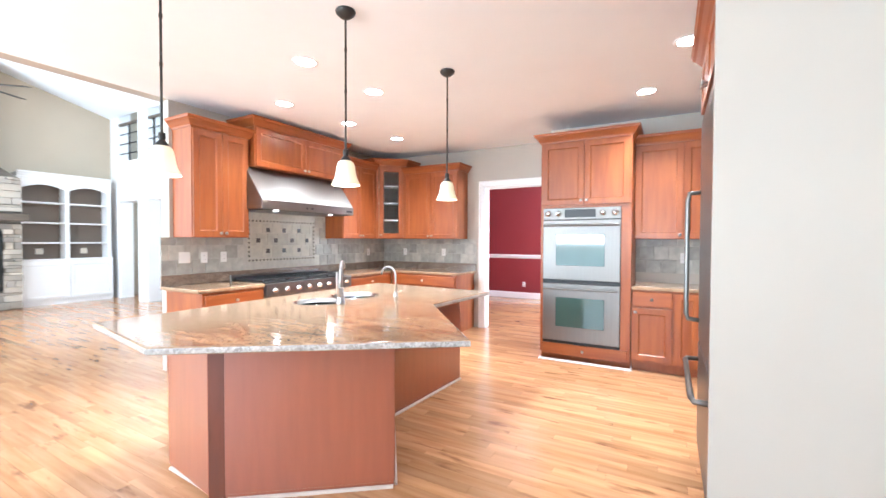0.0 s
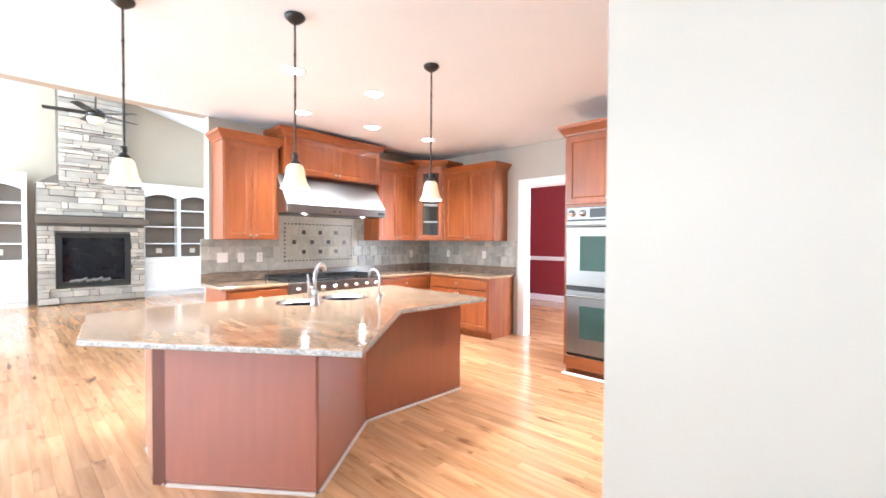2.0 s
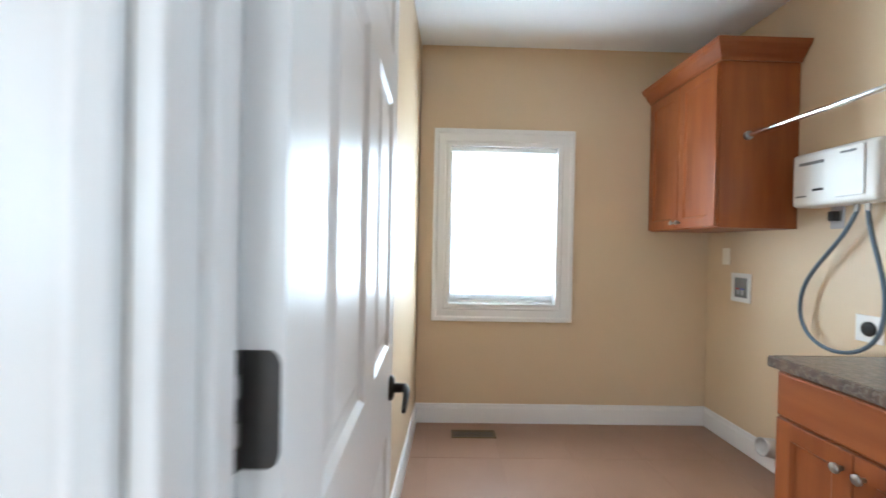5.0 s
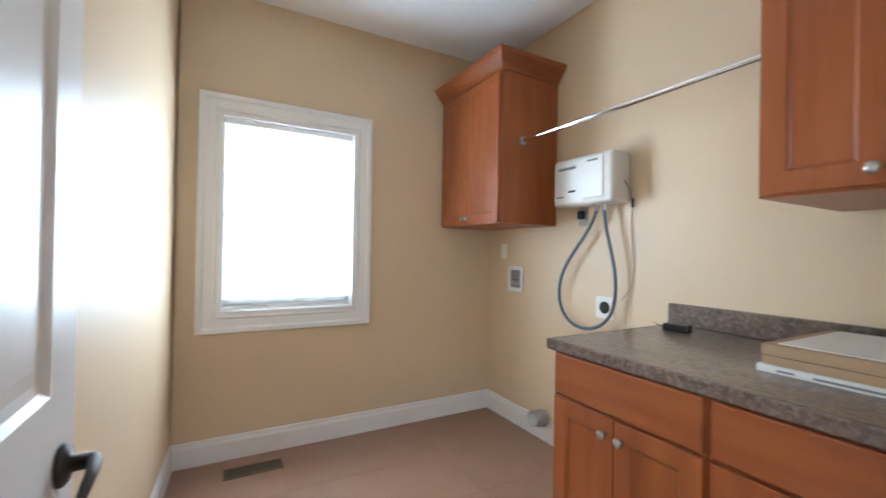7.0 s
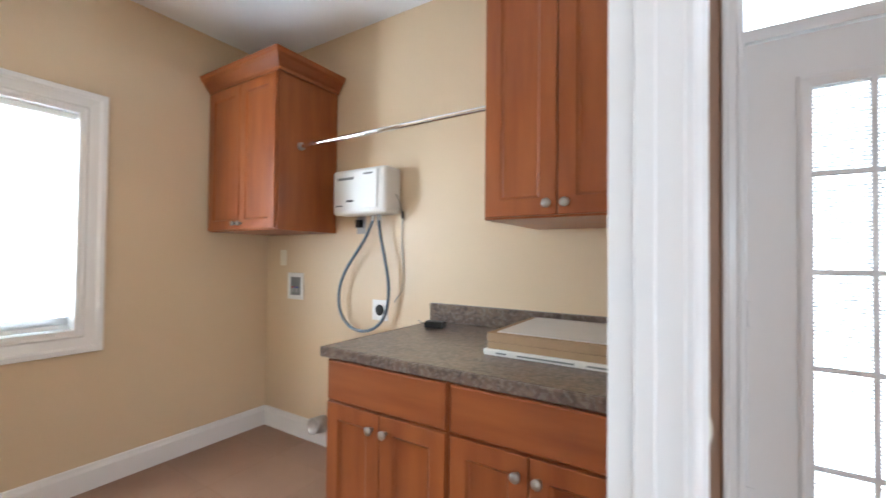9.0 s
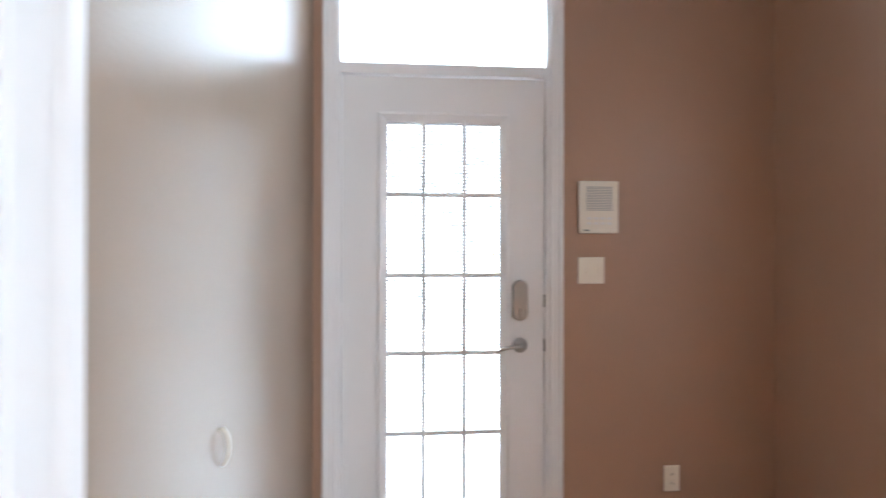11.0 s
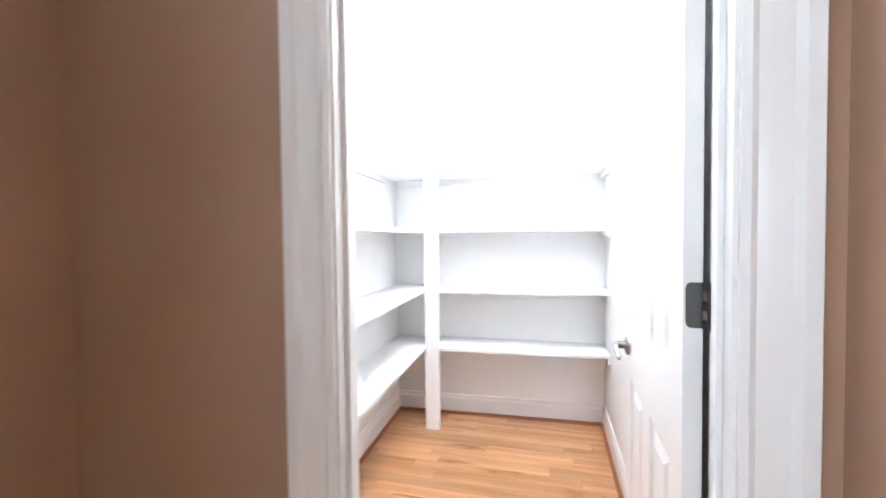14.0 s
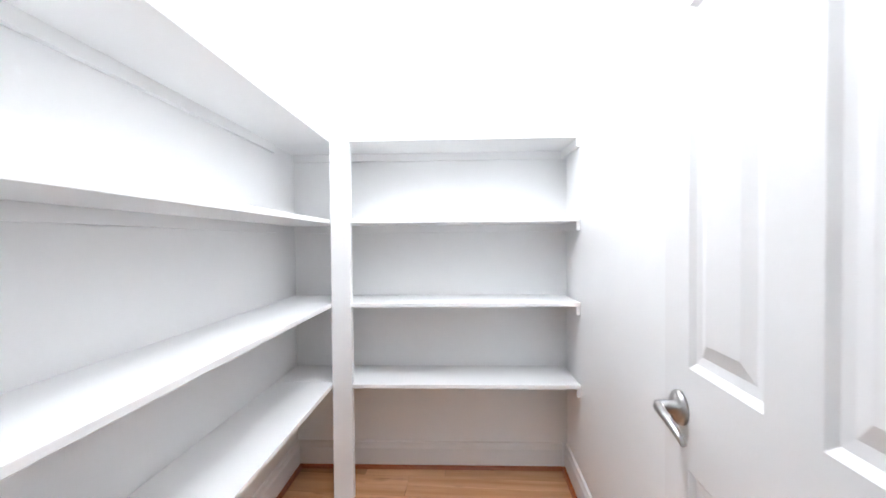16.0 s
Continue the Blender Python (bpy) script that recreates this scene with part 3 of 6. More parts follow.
baseboard([(0.56, 2.254), (1.43, 2.2236)], label="white moulded baseboard on the pier")
baseboard([(2.60, 2.1828), (3.755, 2.1425)], label="white moulded baseboard by the back door")
baseboard([(-4.45, 9.5), (2.0, 9.5)], label="white baseboard in the dining room")
RAIL = [(0, 0.93), (0.012, 0.93), (0.022, 0.95), (0.03, 0.99), (0.03, 1.0), (0.016, 1.01), (0, 1.02)]
bm = bmesh.new()
sweep(bm, [(-4.45, 9.5), (-1.99, 9.5)], RAIL)
sweep(bm, [(-0.66, 9.5), (2.0, 9.5)], RAIL)
solid("chair_rail", bm, WHITE, "white chair rail on the red wall", "trim", "structure")
bm = bmesh.new()
sweep(bm, [(-4.45, 9.5), (2.0, 9.5)], [(0, H - 0.11), (0.02, H - 0.11), (0.03, H - 0.09), (0.075, H - 0.03), (0.085, H - 0.004), (0, H - 0.004)])
solid("crown_moulding", bm, WHITE, "white crown moulding under the dining room ceiling", "trim", "structure")

# ---------------------------------------------------------------- cabinets
FRONT = Matrix(((1, 0, 0, 0), (0, 0, -1, 0), (0, 1, 0, 0), (0, 0, 0, 1)))


def shaker(parent, u0, u1, z0, z1, m=FRONT, knob=None, glazed=False, name="door", material=None, off=0.0):
    bm = bmesh.new()
    st = 0.058
    lv = [(0.0, 0.0), (0.0, 0.017), (0.002, 0.019), (st, 0.019), (st + 0.006, 0.013), (st + 0.012, 0.010)]
    rings = [[bm.verts.new(m @ Vector((x, z, off + h))) for x, z in [(u0 + i, z0 + i), (u1 - i, z0 + i), (u1 - i, z1 - i), (u0 + i, z1 - i)]] for i, h in lv]
    if glazed:
        rings.append([bm.verts.new(m @ Vector((x, z, off))) for x, z in [(u0 + st + 0.012, z0 + st + 0.012), (u1 - st - 0.012, z0 + st + 0.012), (u1 - st - 0.012, z1 - st - 0.012), (u0 + st + 0.012, z1 - st - 0.012)]])
        rings.append(rings[0])
    for a, b in zip(rings, rings[1:]):
        for k in range(4):
            bm.faces.new((a[k], a[(k + 1) % 4], b[(k + 1) % 4], b[k]))
    if not glazed:
        bm.faces.new(rings[-1])
        bm.faces.new(rings[0][::-1])
    bmesh.ops.recalc_face_normals(bm, faces=bm.faces[:])
    d = part(name, bm, material or CHERRY, parent)
    if knob:
        bm = bmesh.new()
        lathe(bm, [(0.0, 0), (0.007, 0), (0.006, 0.012), (0.015, 0.019), (0.016, 0.025), (0.011, 0.030), (0.0, 0.031)], (0, 0, 0), seg=14)
        bm.transform(m @ Matrix.Translation((knob[0], knob[1], off + 0.019)))
        part("knob", bm, NICKEL, d, "round satin nickel knob")
    return d


def slab_front(parent, u0, u1, z0, z1, m=FRONT, knob=True, name="drawer"):
    bm = bmesh.new()
    lv = [(0, 0), (0, 0.014), (0.005, 0.019)]
    rings = [[bm.verts.new(m @ Vector((x, z, h))) for x, z in [(u0 + i, z0 + i), (u1 - i, z0 + i), (u1 - i, z1 - i), (u0 + i, z1 - i)]] for i, h in lv]
    for a, b in zip(rings, rings[1:]):
        for k in range(4):
            bm.faces.new((a[k], a[(k + 1) % 4], b[(k + 1) % 4], b[k]))
    bm.faces.new(rings[-1])
    bm.faces.new(rings[0][::-1])
    bmesh.ops.recalc_face_normals(bm, faces=bm.faces[:])
    d = part(name, bm, CHERRY_H, parent)
    if knob:
        bm = bmesh.new()
        lathe(bm, [(0.0, 0), (0.007, 0), (0.006, 0.012), (0.015, 0.019), (0.016, 0.025), (0.011, 0.030), (0.0, 0.031)], (0, 0, 0), seg=14)
        bm.transform(m @ Matrix.Translation(((u0 + u1) / 2, (z0 + z1) / 2, 0.019)))
        part("knob", bm, NICKEL, d, "round satin nickel knob")
    return d


def upper(m, w, z0, z1, depth, label, crown=True, doors=2, group="upper cabinets", ends=(1, 1), name="upper_cabinet"):
    root = thing(name, label, "cabinet", m, group)
    bm = bmesh.new()
    box(bm, 0, w, 0, depth, z0, z1, 0.002)
    part("body", bm, CHERRY, root)
    dw = (w - 0.02 - 0.004 * (doors - 1)) / doors
    for k in range(doors):
        a = 0.01 + k * (dw + 0.004)
        kx = a + dw - 0.028 if k % 2 == 0 and doors > 1 else a + 0.028
        shaker(root, a, a + dw, z0 + 0.008, z1 - 0.03, knob=(kx, z0 + 0.045))
    if crown:
        path = [(0, 0), (w, 0)]
        if ends[0]:
            path = [(0, depth)] + path
        if ends[1]:
            path = path + [(w, depth)]
        bm = bmesh.new()
        sweep(bm, path, [(d, z1 - 0.02 + h) for d, h in CROWN])
        box(bm, 0.003, w - 0.003, 0.003, depth, z1, z1 + 0.078)
        part("crown", bm, CHERRY_H, root)
    return root


def base_cabinet(m, w, depth, top, label, fronts, ends=False, name="base_cabinet", group="base cabinets"):
    """fronts: (kind, u0, u1, z0, z1, knob) rows."""
    root = thing(name, label, "cabinet", m, group)
    bm = bmesh.new()
    box(bm, 0, w, 0, depth, 0.10, top, 0.0015)
    box(bm, 0.0, w, 0.07, depth, 0.0, 0.10)
    part("body", bm, CHERRY, root)
    for kind, a, b, c, d, k in fronts:
        if kind == "drawer":
            slab_front(root, a, b, c, d, knob=bool(k))
        else:
            shaker(root, a, b, c, d, knob=k)
    return root


# range wall
RX = radians(90)
upper(pose(-3.67, 2.565, 0, 0, 0, 90), 0.615, 1.37, 2.47, 0.338, "cherry wall cabinet with two recessed-panel doors and crown")
upper(pose(-3.60, 3.21, 0, 0, 0, 90), 1.42, 2.16, 2.62, 0.398, "wide cherry cabinet with two doors above the range hood")
upper(pose(-3.66, 4.65, 0, 0, 0, 90), 0.755, 1.37, 2.46, 0.338, "cherry wall cabinet with two doors beside the hood", ends=(1, 0))
upper(pose(-3.31, 5.73, 0, 0, 0, 0), 0.94, 1.37, 2.42, 0.338, "cherry wall cabinet with two doors on the back wall")

# corner cabinet with a glazed door
cc = thing("corner_cabinet", "tall cherry corner cabinet with a narrow glazed door", "cabinet", pose(-3.66, 5.41, 0, 0, 0, math.degrees(math.atan2(0.32, 0.35))), "upper cabinets")
ccw = math.hypot(0.35, 0.32)
bm = bmesh.new()
box(bm, 0, 0.045, 0, 0.02, 1.37, 2.55)
box(bm, ccw - 0.045, ccw, 0, 0.02, 1.37, 2.55)
box(bm, 0.045, ccw - 0.045, 0, 0.02, 2.50, 2.55)
box(bm, 0.045, ccw - 0.045, 0, 0.02, 1.37, 1.39)
part("face_frame", bm, CHERRY, cc)
bm = bmesh.new()
inv = cc.matrix_basis.inverted()
pts = [inv @ Vector((x, y, 0)) for x, y in [(-3.66, 5.41), (-4.0, 5.41), (-4.0, 6.07), (-3.31, 6.07), (-3.31, 5.73)]]
for a, b in zip(pts, pts[1:]):
    vs = [bm.verts.new((p.x, p.y, z)) for p, z in ((a, 1.37), (b, 1.37), (b, 2.55), (a, 2.55))]
    bm.faces.new(vs)
for z in (1.375, 2.55):
    bm.faces.new([bm.verts.new((p.x, p.y, z)) for p in pts])
bmesh.ops.recalc_face_normals(bm, faces=bm.faces[:])
part("body", bm, CHERRY, cc)
shaker(cc, 0.05, ccw - 0.05, 1.39, 2.50, glazed=True, knob=(0.075, 1.43))
bm = bmesh.new()
box(bm, 0.115, ccw - 0.115, -0.010, -0.006, 1.45, 2.44)
gp = part("pane", bm, GLASS, cc, "clear glass pane")
gp.visible_shadow = False
for z in (1.66, 1.93, 2.2):
    bm = bmesh.new()
    prism(bm, [(0.03, 0.03), (ccw - 0.03, 0.03), (ccw - 0.02, 0.3), (0.02, 0.3)], z, z + 0.018)
    part("shelf", bm, PLASTIC, cc)
bm = bmesh.new()
sweep(bm, [(pts[1].x, pts[1].y), (0, 0), (ccw, 0), (pts[3].x, pts[3].y)], [(d, 2.53 + h) for d, h in CROWN])
prism(bm, [(p.x, p.y) for p in pts], 2.552, 2.628)
part("crown", bm, CHERRY_H, cc)

# base cabinets along the range wall and the back wall
BT = CT - 0.036
base_cabinet(pose(-3.38, 2.49, 0, 0, 0, 90), 0.66, 0.61, BT, "cherry base cabinet with a drawer beside the range", [("drawer", 0.02, 0.64, 0.68, 0.82, 1), ("door", 0.02, 0.328, 0.12, 0.66, (0.30, 0.61)), ("door", 0.332, 0.64, 0.12, 0.66, (0.36, 0.61))])
base_cabinet(pose(-3.38, 4.475, 0, 0, 0, 90), 0.955, 0.61, BT, "cherry base cabinet with a drawer in the corner", [("drawer", 0.02, 0.90, 0.68, 0.82, 1), ("door", 0.02, 0.455, 0.12, 0.66, (0.43, 0.61)), ("door", 0.46, 0.90, 0.12, 0.66, (0.49, 0.61))])
base_cabinet(pose(-3.38, 5.45, 0, 0, 0, 0), 1.13, 0.61, BT, "cherry base cabinet with a drawer under the back worktop", [("drawer", 0.04, 1.11, 0.68, 0.82, 1), ("door", 0.04, 0.573, 0.12, 0.66, (0.545, 0.61)), ("door", 0.577, 1.11, 0.12, 0.66, (0.605, 0.61))])


def worktop(name, pts, z1, thick, material, label, m=I4, bevel=0.008):
    bm = bmesh.new()
    prism(bm, pts, z1 - thick, z1, bevel)
    bm.transform(m)
    return solid(name, bm, material, label, "worktop", group="worktops")


worktop("worktop", [(XW, 2.44), (-3.355, 2.44), (-3.355, 3.145), (XW, 3.145)], CT, 0.035, GRANITE, "polished brown granite worktop beside the range")
worktop("worktop", [(XW, 4.47), (-3.355, 4.47), (-3.355, 5.425), (-2.215, 5.425), (-2.215, YW), (XW, YW)], CT, 0.035, GRANITE, "polished brown granite corner worktop")
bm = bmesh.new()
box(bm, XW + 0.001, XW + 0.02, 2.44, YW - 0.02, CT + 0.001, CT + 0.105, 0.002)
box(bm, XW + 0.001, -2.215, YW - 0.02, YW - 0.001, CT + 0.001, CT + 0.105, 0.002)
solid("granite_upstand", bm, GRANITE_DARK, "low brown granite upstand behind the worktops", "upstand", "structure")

# oven tower
tower = thing("oven_cabinet", "tall cherry cabinet that holds a double wall oven", "cabinet", pose(-0.88, 4.90, 0))
TW = 0.945
bm = bmesh.new()
box(bm, 0, TW, 0, 0.615, 0.09, 2.46, 0.002)
box(bm, 0.0, TW, 0.06, 0.615, 0, 0.09)
part("body", bm, CHERRY, tower)
shaker(tower, 0.02, TW / 2 - 0.002, 1.745, 2.43, knob=(TW / 2 - 0.03, 1.79))
shaker(tower, TW / 2 + 0.002, TW - 0.02, 1.745, 2.43, knob=(TW / 2 + 0.03, 1.79))
slab_front(tower, 0.03, TW - 0.03, 0.075, 0.20)
bm = bmesh.new()
sweep(bm, [(0, 0.615), (0, 0), (TW, 0), (TW, 0.615)], [(d, 2.44 + h) for d, h in CROWN])
box(bm, 0.003, TW - 0.003, 0.003, 0.615, 2.46, 2.538)
part("crown", bm, CHERRY_H, tower)
bm = bmesh.new()
sweep(bm, [(0, 0.615), (0, 0), (TW, 0), (TW, 0.3)], [(0.0, 0), (0.014, 0), (0.010, 0.014), (0, 0.02)])
part("shoe", bm, WHITE, tower, "pale shoe moulding at the floor")

oven = thing("double_wall_oven", "stainless double wall oven with dark glass doors", "oven", pose(-0.845, 4.90, 0))
OW = 0.81
bm = bmesh.new()
box(bm, 0, OW, -0.004, 0.5, 0.20, 1.71, 0.002)
part("housing", bm, BLACK, oven)
bm = bmesh.new()
box(bm, 0, OW, -0.022, 0.0, 1.585, 1.71, 0.004)
cp = part("control_panel", bm, STEEL, oven, "stainless control panel")
bm = bmesh.new()
box(bm, 0.235, 0.56, -0.025, -0.021, 1.605, 1.692, 0.002)
part("display", bm, BLACK, cp, "black glass display")
for kx in (0.055, 0.165, 0.635, 0.755):
    bm = bmesh.new()
    lathe(bm, [(0.036, 0), (0.036, 0.008), (0.030, 0.012), (0.027, 0.032), (0.0, 0.034)], (kx, -0.022, 1.648), (0, -1, 0), 20)
    part("dial", bm, CHROME, cp, "round metal dial")
for z0, z1 in ((0.915, 1.575), (0.235, 0.875)):
    bm = bmesh.new()
    box(bm, 0, OW, -0.030, 0.0, z0, z1, 0.005)
    dr = part("oven_door", bm, STEEL, oven, "stainless oven door")
    bm = bmesh.new()
    box(bm, 0.145, OW - 0.155, -0.034, -0.029, z0 + 0.16, z1 - 0.155, 0.004)
    part("window", bm, OVENGLASS, dr, "dark greenish glass")
    bm = bmesh.new()
    cyl(bm, (0.02, -0.075, z1 - 0.055), (OW - 0.02, -0.075, z1 - 0.055), 0.013)
    for hx in (0.04, OW - 0.04):
        cyl(bm, (hx, -0.03, z1 - 0.055), (hx, -0.075, z1 - 0.055), 0.010)
    part("bar_handle", bm, STEEL, dr, "round steel bar handle")
bm = bmesh.new()
box(bm, 0, OW, -0.032, 0.0, 0.878, 0.912, 0.002)
part("vent_strip", bm, BLACK, oven, "black vent strip")

# cabinets between oven and refrigerator
upper(pose(0.07, 5.19, 0), 0.92, 1.37, 2.40, 0.325, "cherry wall cabinet with two doors beside the oven tower", ends=(0, 1))
base_cabinet(pose(0.07, 4.92, 0), 0.62, 0.60, BT, "cherry base cabinet with a drawer beside the ovens", [("drawer", 0.01, 0.37, 0.68, 0.83, 1), ("door", 0.01, 0.37, 0.12, 0.66, (0.04, 0.62)), ("door", 0.39, 0.61, 0.12, 0.83, None)])
worktop("worktop", [(0.068, 4.895), (1.39, 4.895), (1.39, 5.515), (0.068, 5.515)], CT, 0.035, GRANITE, "short granite worktop beside the oven tower")

# refrigerator
fr = thing("refrigerator", "large built-in stainless refrigerator with bar handles", "refrigerator", pose(0.60, 3.30, 0, 0, 0, -90))
bm = bmesh.new()
box(bm, 0, 0.93, 0.02, 0.80, 0.09, 2.10, 0.004)
box(bm, 0.02, 0.91, 0.08, 0.78, 0.0, 0.09)
part("body", bm, BLACK, fr)
for a, b, c, d in ((0.003, 0.927, 0.74, 2.09), (0.003, 0.927, 0.10, 0.725)):
    bm = bmesh.new()
    box(bm, a, b, -0.025, 0.018, c, d, 0.006)
    dd = part("door", bm, STEEL, fr, "brushed stainless door")
    bm = bmesh.new()
    if c > 0.5:
        tube(bm, [(0.06, -0.025, 0.86), (0.06, -0.085, 0.865), (0.06, -0.095, 0.90)] + [(0.06, -0.095, 0.9 + 0.1 * k) for k in range(1, 8)] + [(0.06, -0.085, 1.645), (0.06, -0.025, 1.65)], 0.014)
    else:
        tube(bm, [(0.06, -0.025, 0.62), (0.065, -0.085, 0.62), (0.10, -0.095, 0.62)] + [(0.1 + 0.1 * k, -0.095, 0.62) for k in range(1, 8)] + [(0.865, -0.085, 0.62), (0.87, -0.025, 0.62)], 0.014)
    part("bar_handle", bm, STEEL, dd, "round steel bar handle")
upper(pose(0.59, 3.31, 0, 0, 0, -90), 0.95, 2.13, 2.45, 0.80, "cherry cabinet with crown above the refrigerator", name="refrigerator_cabinet")

# ---------------------------------------------------------------- island
SHOE = mat("pale_shoe", (0.62, 0.50, 0.42), 0.5, vary=0.1, scale=10)
BOWL = mat("bright_steel", (0.38, 0.38, 0.38), 0.26, metal=1.0, vary=0.05, scale=20)
island = thing("kitchen_island", "large angled cherry kitchen island with plain panels", "kitchen island")
IB = [(-1.583, 1.549), (-0.895, 2.075), (-1.43, 2.79), (-1.365, 3.81), (-2.15, 3.81), (-2.15, 1.58)]
bm = bmesh.new()
prism(bm, IB, 0.0, CT - 0.036)
part("carcass", bm, CHERRY_I, island)


def island_panel(a, b, t=0.006, inset=0.0, name="panel", z0=0.03, label=""):
    a, b = Vector(a), Vector(b)
    d = (b - a)
    L = d.length
    d.normalize()
    bm = bmesh.new()
    box(bm, inset, L - inset, -t, 0, z0, CT - 0.037, 0.0015)
    bm.transform(Matrix(((d.x, -d.y, 0, a.x), (d.y, d.x, 0, a.y), (0, 0, 1, 0), (0, 0, 0, 1))))
    return part(name, bm, CHERRY_I, island, label)


island_panel(IB[0], IB[1], 0.006, 0.0)
island_panel(IB[1], IB[2], 0.006, 0.004)
island_panel(IB[2], IB[3], 0.006, 0.004)
island_panel(IB[5], (-1.650, 1.512), 0.012, 0.0)
# Corner stile in shadow: the shade is put into its darker cherry colour.
bm = bmesh.new()
prism(bm, [(-1.642, 1.498), (-1.580, 1.5455), (-1.60, 1.58), (-1.665, 1.535)], 0.0, CT - 0.037)
part("corner_post", bm, mat("shaded_cherry", (0.16, 0.042, 0.02), 0.4, vary=0.25, scale=6, stretch=(3, 3, 0.4), coat=0.3), island, "cherry corner post coloured dark as if in shade")
for i, (a, b) in enumerate(((IB[5], IB[0]), (IB[0], IB[1]), (IB[1], IB[2]), (IB[2], IB[3]))):
    a, b = Vector(a), Vector(b)
    d = (b - a).normalized()
    n = Vector((d.y, -d.x))
    bm = bmesh.new()
    sweep(bm, [a + n * 0.014 + d * 0.01, b + n * 0.014 - d * 0.004], [(-0.01, 0), (0.006, 0), (0.005, 0.008), (-0.002, 0.014), (-0.01, 0.015)])
    part("shoe", bm, SHOE, island, "pale shoe moulding at the floor")

TOP = [(-1.565, 1.18), (-0.405, 2.01), (-1.10, 2.85), (-1.04, 3.77), (-2.40, 3.84), (-2.41, 1.31)]
bm = bmesh.new()
SX, SY = -1.92, 2.73
prism(bm, TOP, CT - 0.036, CT, 0.010)
bm.normal_update()
for f in bm.faces:
    f.material_index = 1 if abs(f.normal.z) < 0.6 else 0
top = solid("island_worktop", bm, [GRANITE, GRANITE_EDGE], "polished brown veined granite island worktop", "worktop", group="worktops")

# sink let into the top: a cutter and two bowls
cut = bmesh.new()
for y0, y1, r in ((2.34, 2.70, 0.19), (2.73, 3.13, 0.21)):
    m = Matrix.Translation((SX, (y0 + y1) / 2, CT)) @ Matrix.Diagonal((1.0, (y1 - y0) / (2 * r), 1, 1))
    bmesh.ops.create_cone(cut, cap_ends=True, segments=32, radius1=r, radius2=r, depth=0.2, matrix=m)
cutter = new("cutter", mesh("cutter", cut, GRANITE))
mod = top.modifiers.new("sink_hole", 'BOOLEAN')
mod.operation, mod.object, mod.solver = 'DIFFERENCE', cutter, 'EXACT'
dg = bpy.context.evaluated_depsgraph_get()
holed = bpy.data.meshes.new_from_object(top.evaluated_get(dg))
top.modifiers.clear()
top.data = holed
bpy.data.objects.remove(cutter)
sink = thing("sink", "stainless double bowl sink under the granite", "sink")
for y0, y1, r in ((2.34, 2.70, 0.19), (2.73, 3.13, 0.21)):
    bm = bmesh.new()
    lathe(bm, [(r + 0.012, -0.037), (r - 0.002, -0.037), (r - 0.012, -0.06), (r - 0.02, -0.16), (r - 0.05, -0.185), (0.04, -0.19), (0.0, -0.19)], (0, 0, 0), seg=32)
    bm.transform(Matrix.Translation((SX, (y0 + y1) / 2, CT)) @ Matrix.Diagonal((1.0, (y1 - y0) / (2 * r), 1, 1)))
    rim = bmesh.new()
    lathe(rim, [(r + 0.001, -0.03), (r + 0.001, 0.001), (r - 0.003, 0.002), (r - 0.010, -0.002), (r - 0.012, -0.03)], (0, 0, 0), seg=32)
    rim.transform(Matrix.Translation((SX, (y0 + y1) / 2, CT)) @ Matrix.Diagonal((1.0, (y1 - y0) / (2 * r), 1, 1)))
    part("rim", rim, BOWL, sink, "brushed steel rim")
    part("bowl", bm, BOWL, sink, "round-ended stainless bowl")
    bm = bmesh.new()
    lathe(bm, [(0.0, 0), (0.04, 0), (0.042, 0.003), (0.03, 0.005), (0.0, 0.004)], (SX, (y0 + y1) / 2, CT - 0.189), seg=16)
    part("drain", bm, CHROME, sink)

# tap with a side lever
tap = thing("kitchen_tap", "tall satin steel gooseneck kitchen tap with lever", "tap", pose(-1.70, 2.525, CT))
bm = bmesh.new()
lathe(bm, [(0.032, 0), (0.032, 0.01), (0.026, 0.02), (0.023, 0.10), (0.020, 0.12), (0.0, 0.12)], (0, 0, 0))
part("base", bm, NICKEL, tap)
bm = bmesh.new()
tube(bm, [(0, 0, 0.10), (0, 0, 0.18)] + bez((0, 0, 0.2), (0.0, 0.0, 0.31), (-0.10, 0.13, 0.33), (-0.13, 0.16, 0.25), 14), [0.014] * 10 + [0.014, 0.015, 0.016, 0.017, 0.018, 0.018, 0.016])
part("spout", bm, NICKEL, tap)
bm = bmesh.new()
tube(bm, bez((0.01, -0.02, 0.06), (0.03, -0.06, 0.08), (0.02, -0.06, 0.16), (0.03, -0.075, 0.24)), [0.014, 0.015, 0.015, 0.014, 0.014, 0.013, 0.013, 0.012, 0.011, 0.010, 0.009, 0.008, 0.006])
part("lever", bm, NICKEL, tap)
tap2 = thing("filter_tap", "slim gooseneck drinking water tap", "tap", pose(-1.57, 3.03, CT))
bm = bmesh.new()
lathe(bm, [(0.022, 0), (0.022, 0.008), (0.014, 0.03), (0.013, 0.05), (0.0, 0.05)], (0, 0, 0))
tube(bm, [(0, 0, 0.04), (0, 0, 0.14)] + bez((0, 0, 0.17), (0, 0, 0.26), (-0.13, 0.0, 0.28), (-0.145, 0.0, 0.18), 12), 0.008)
part("spout", bm, NICKEL, tap2)
bm = bmesh.new()
tube(bm, [(0.008, 0, 0.035), (0.045, 0.01, 0.05), (0.05, 0.012, 0.052)], 0.006)
part("lever", bm, NICKEL, tap2)


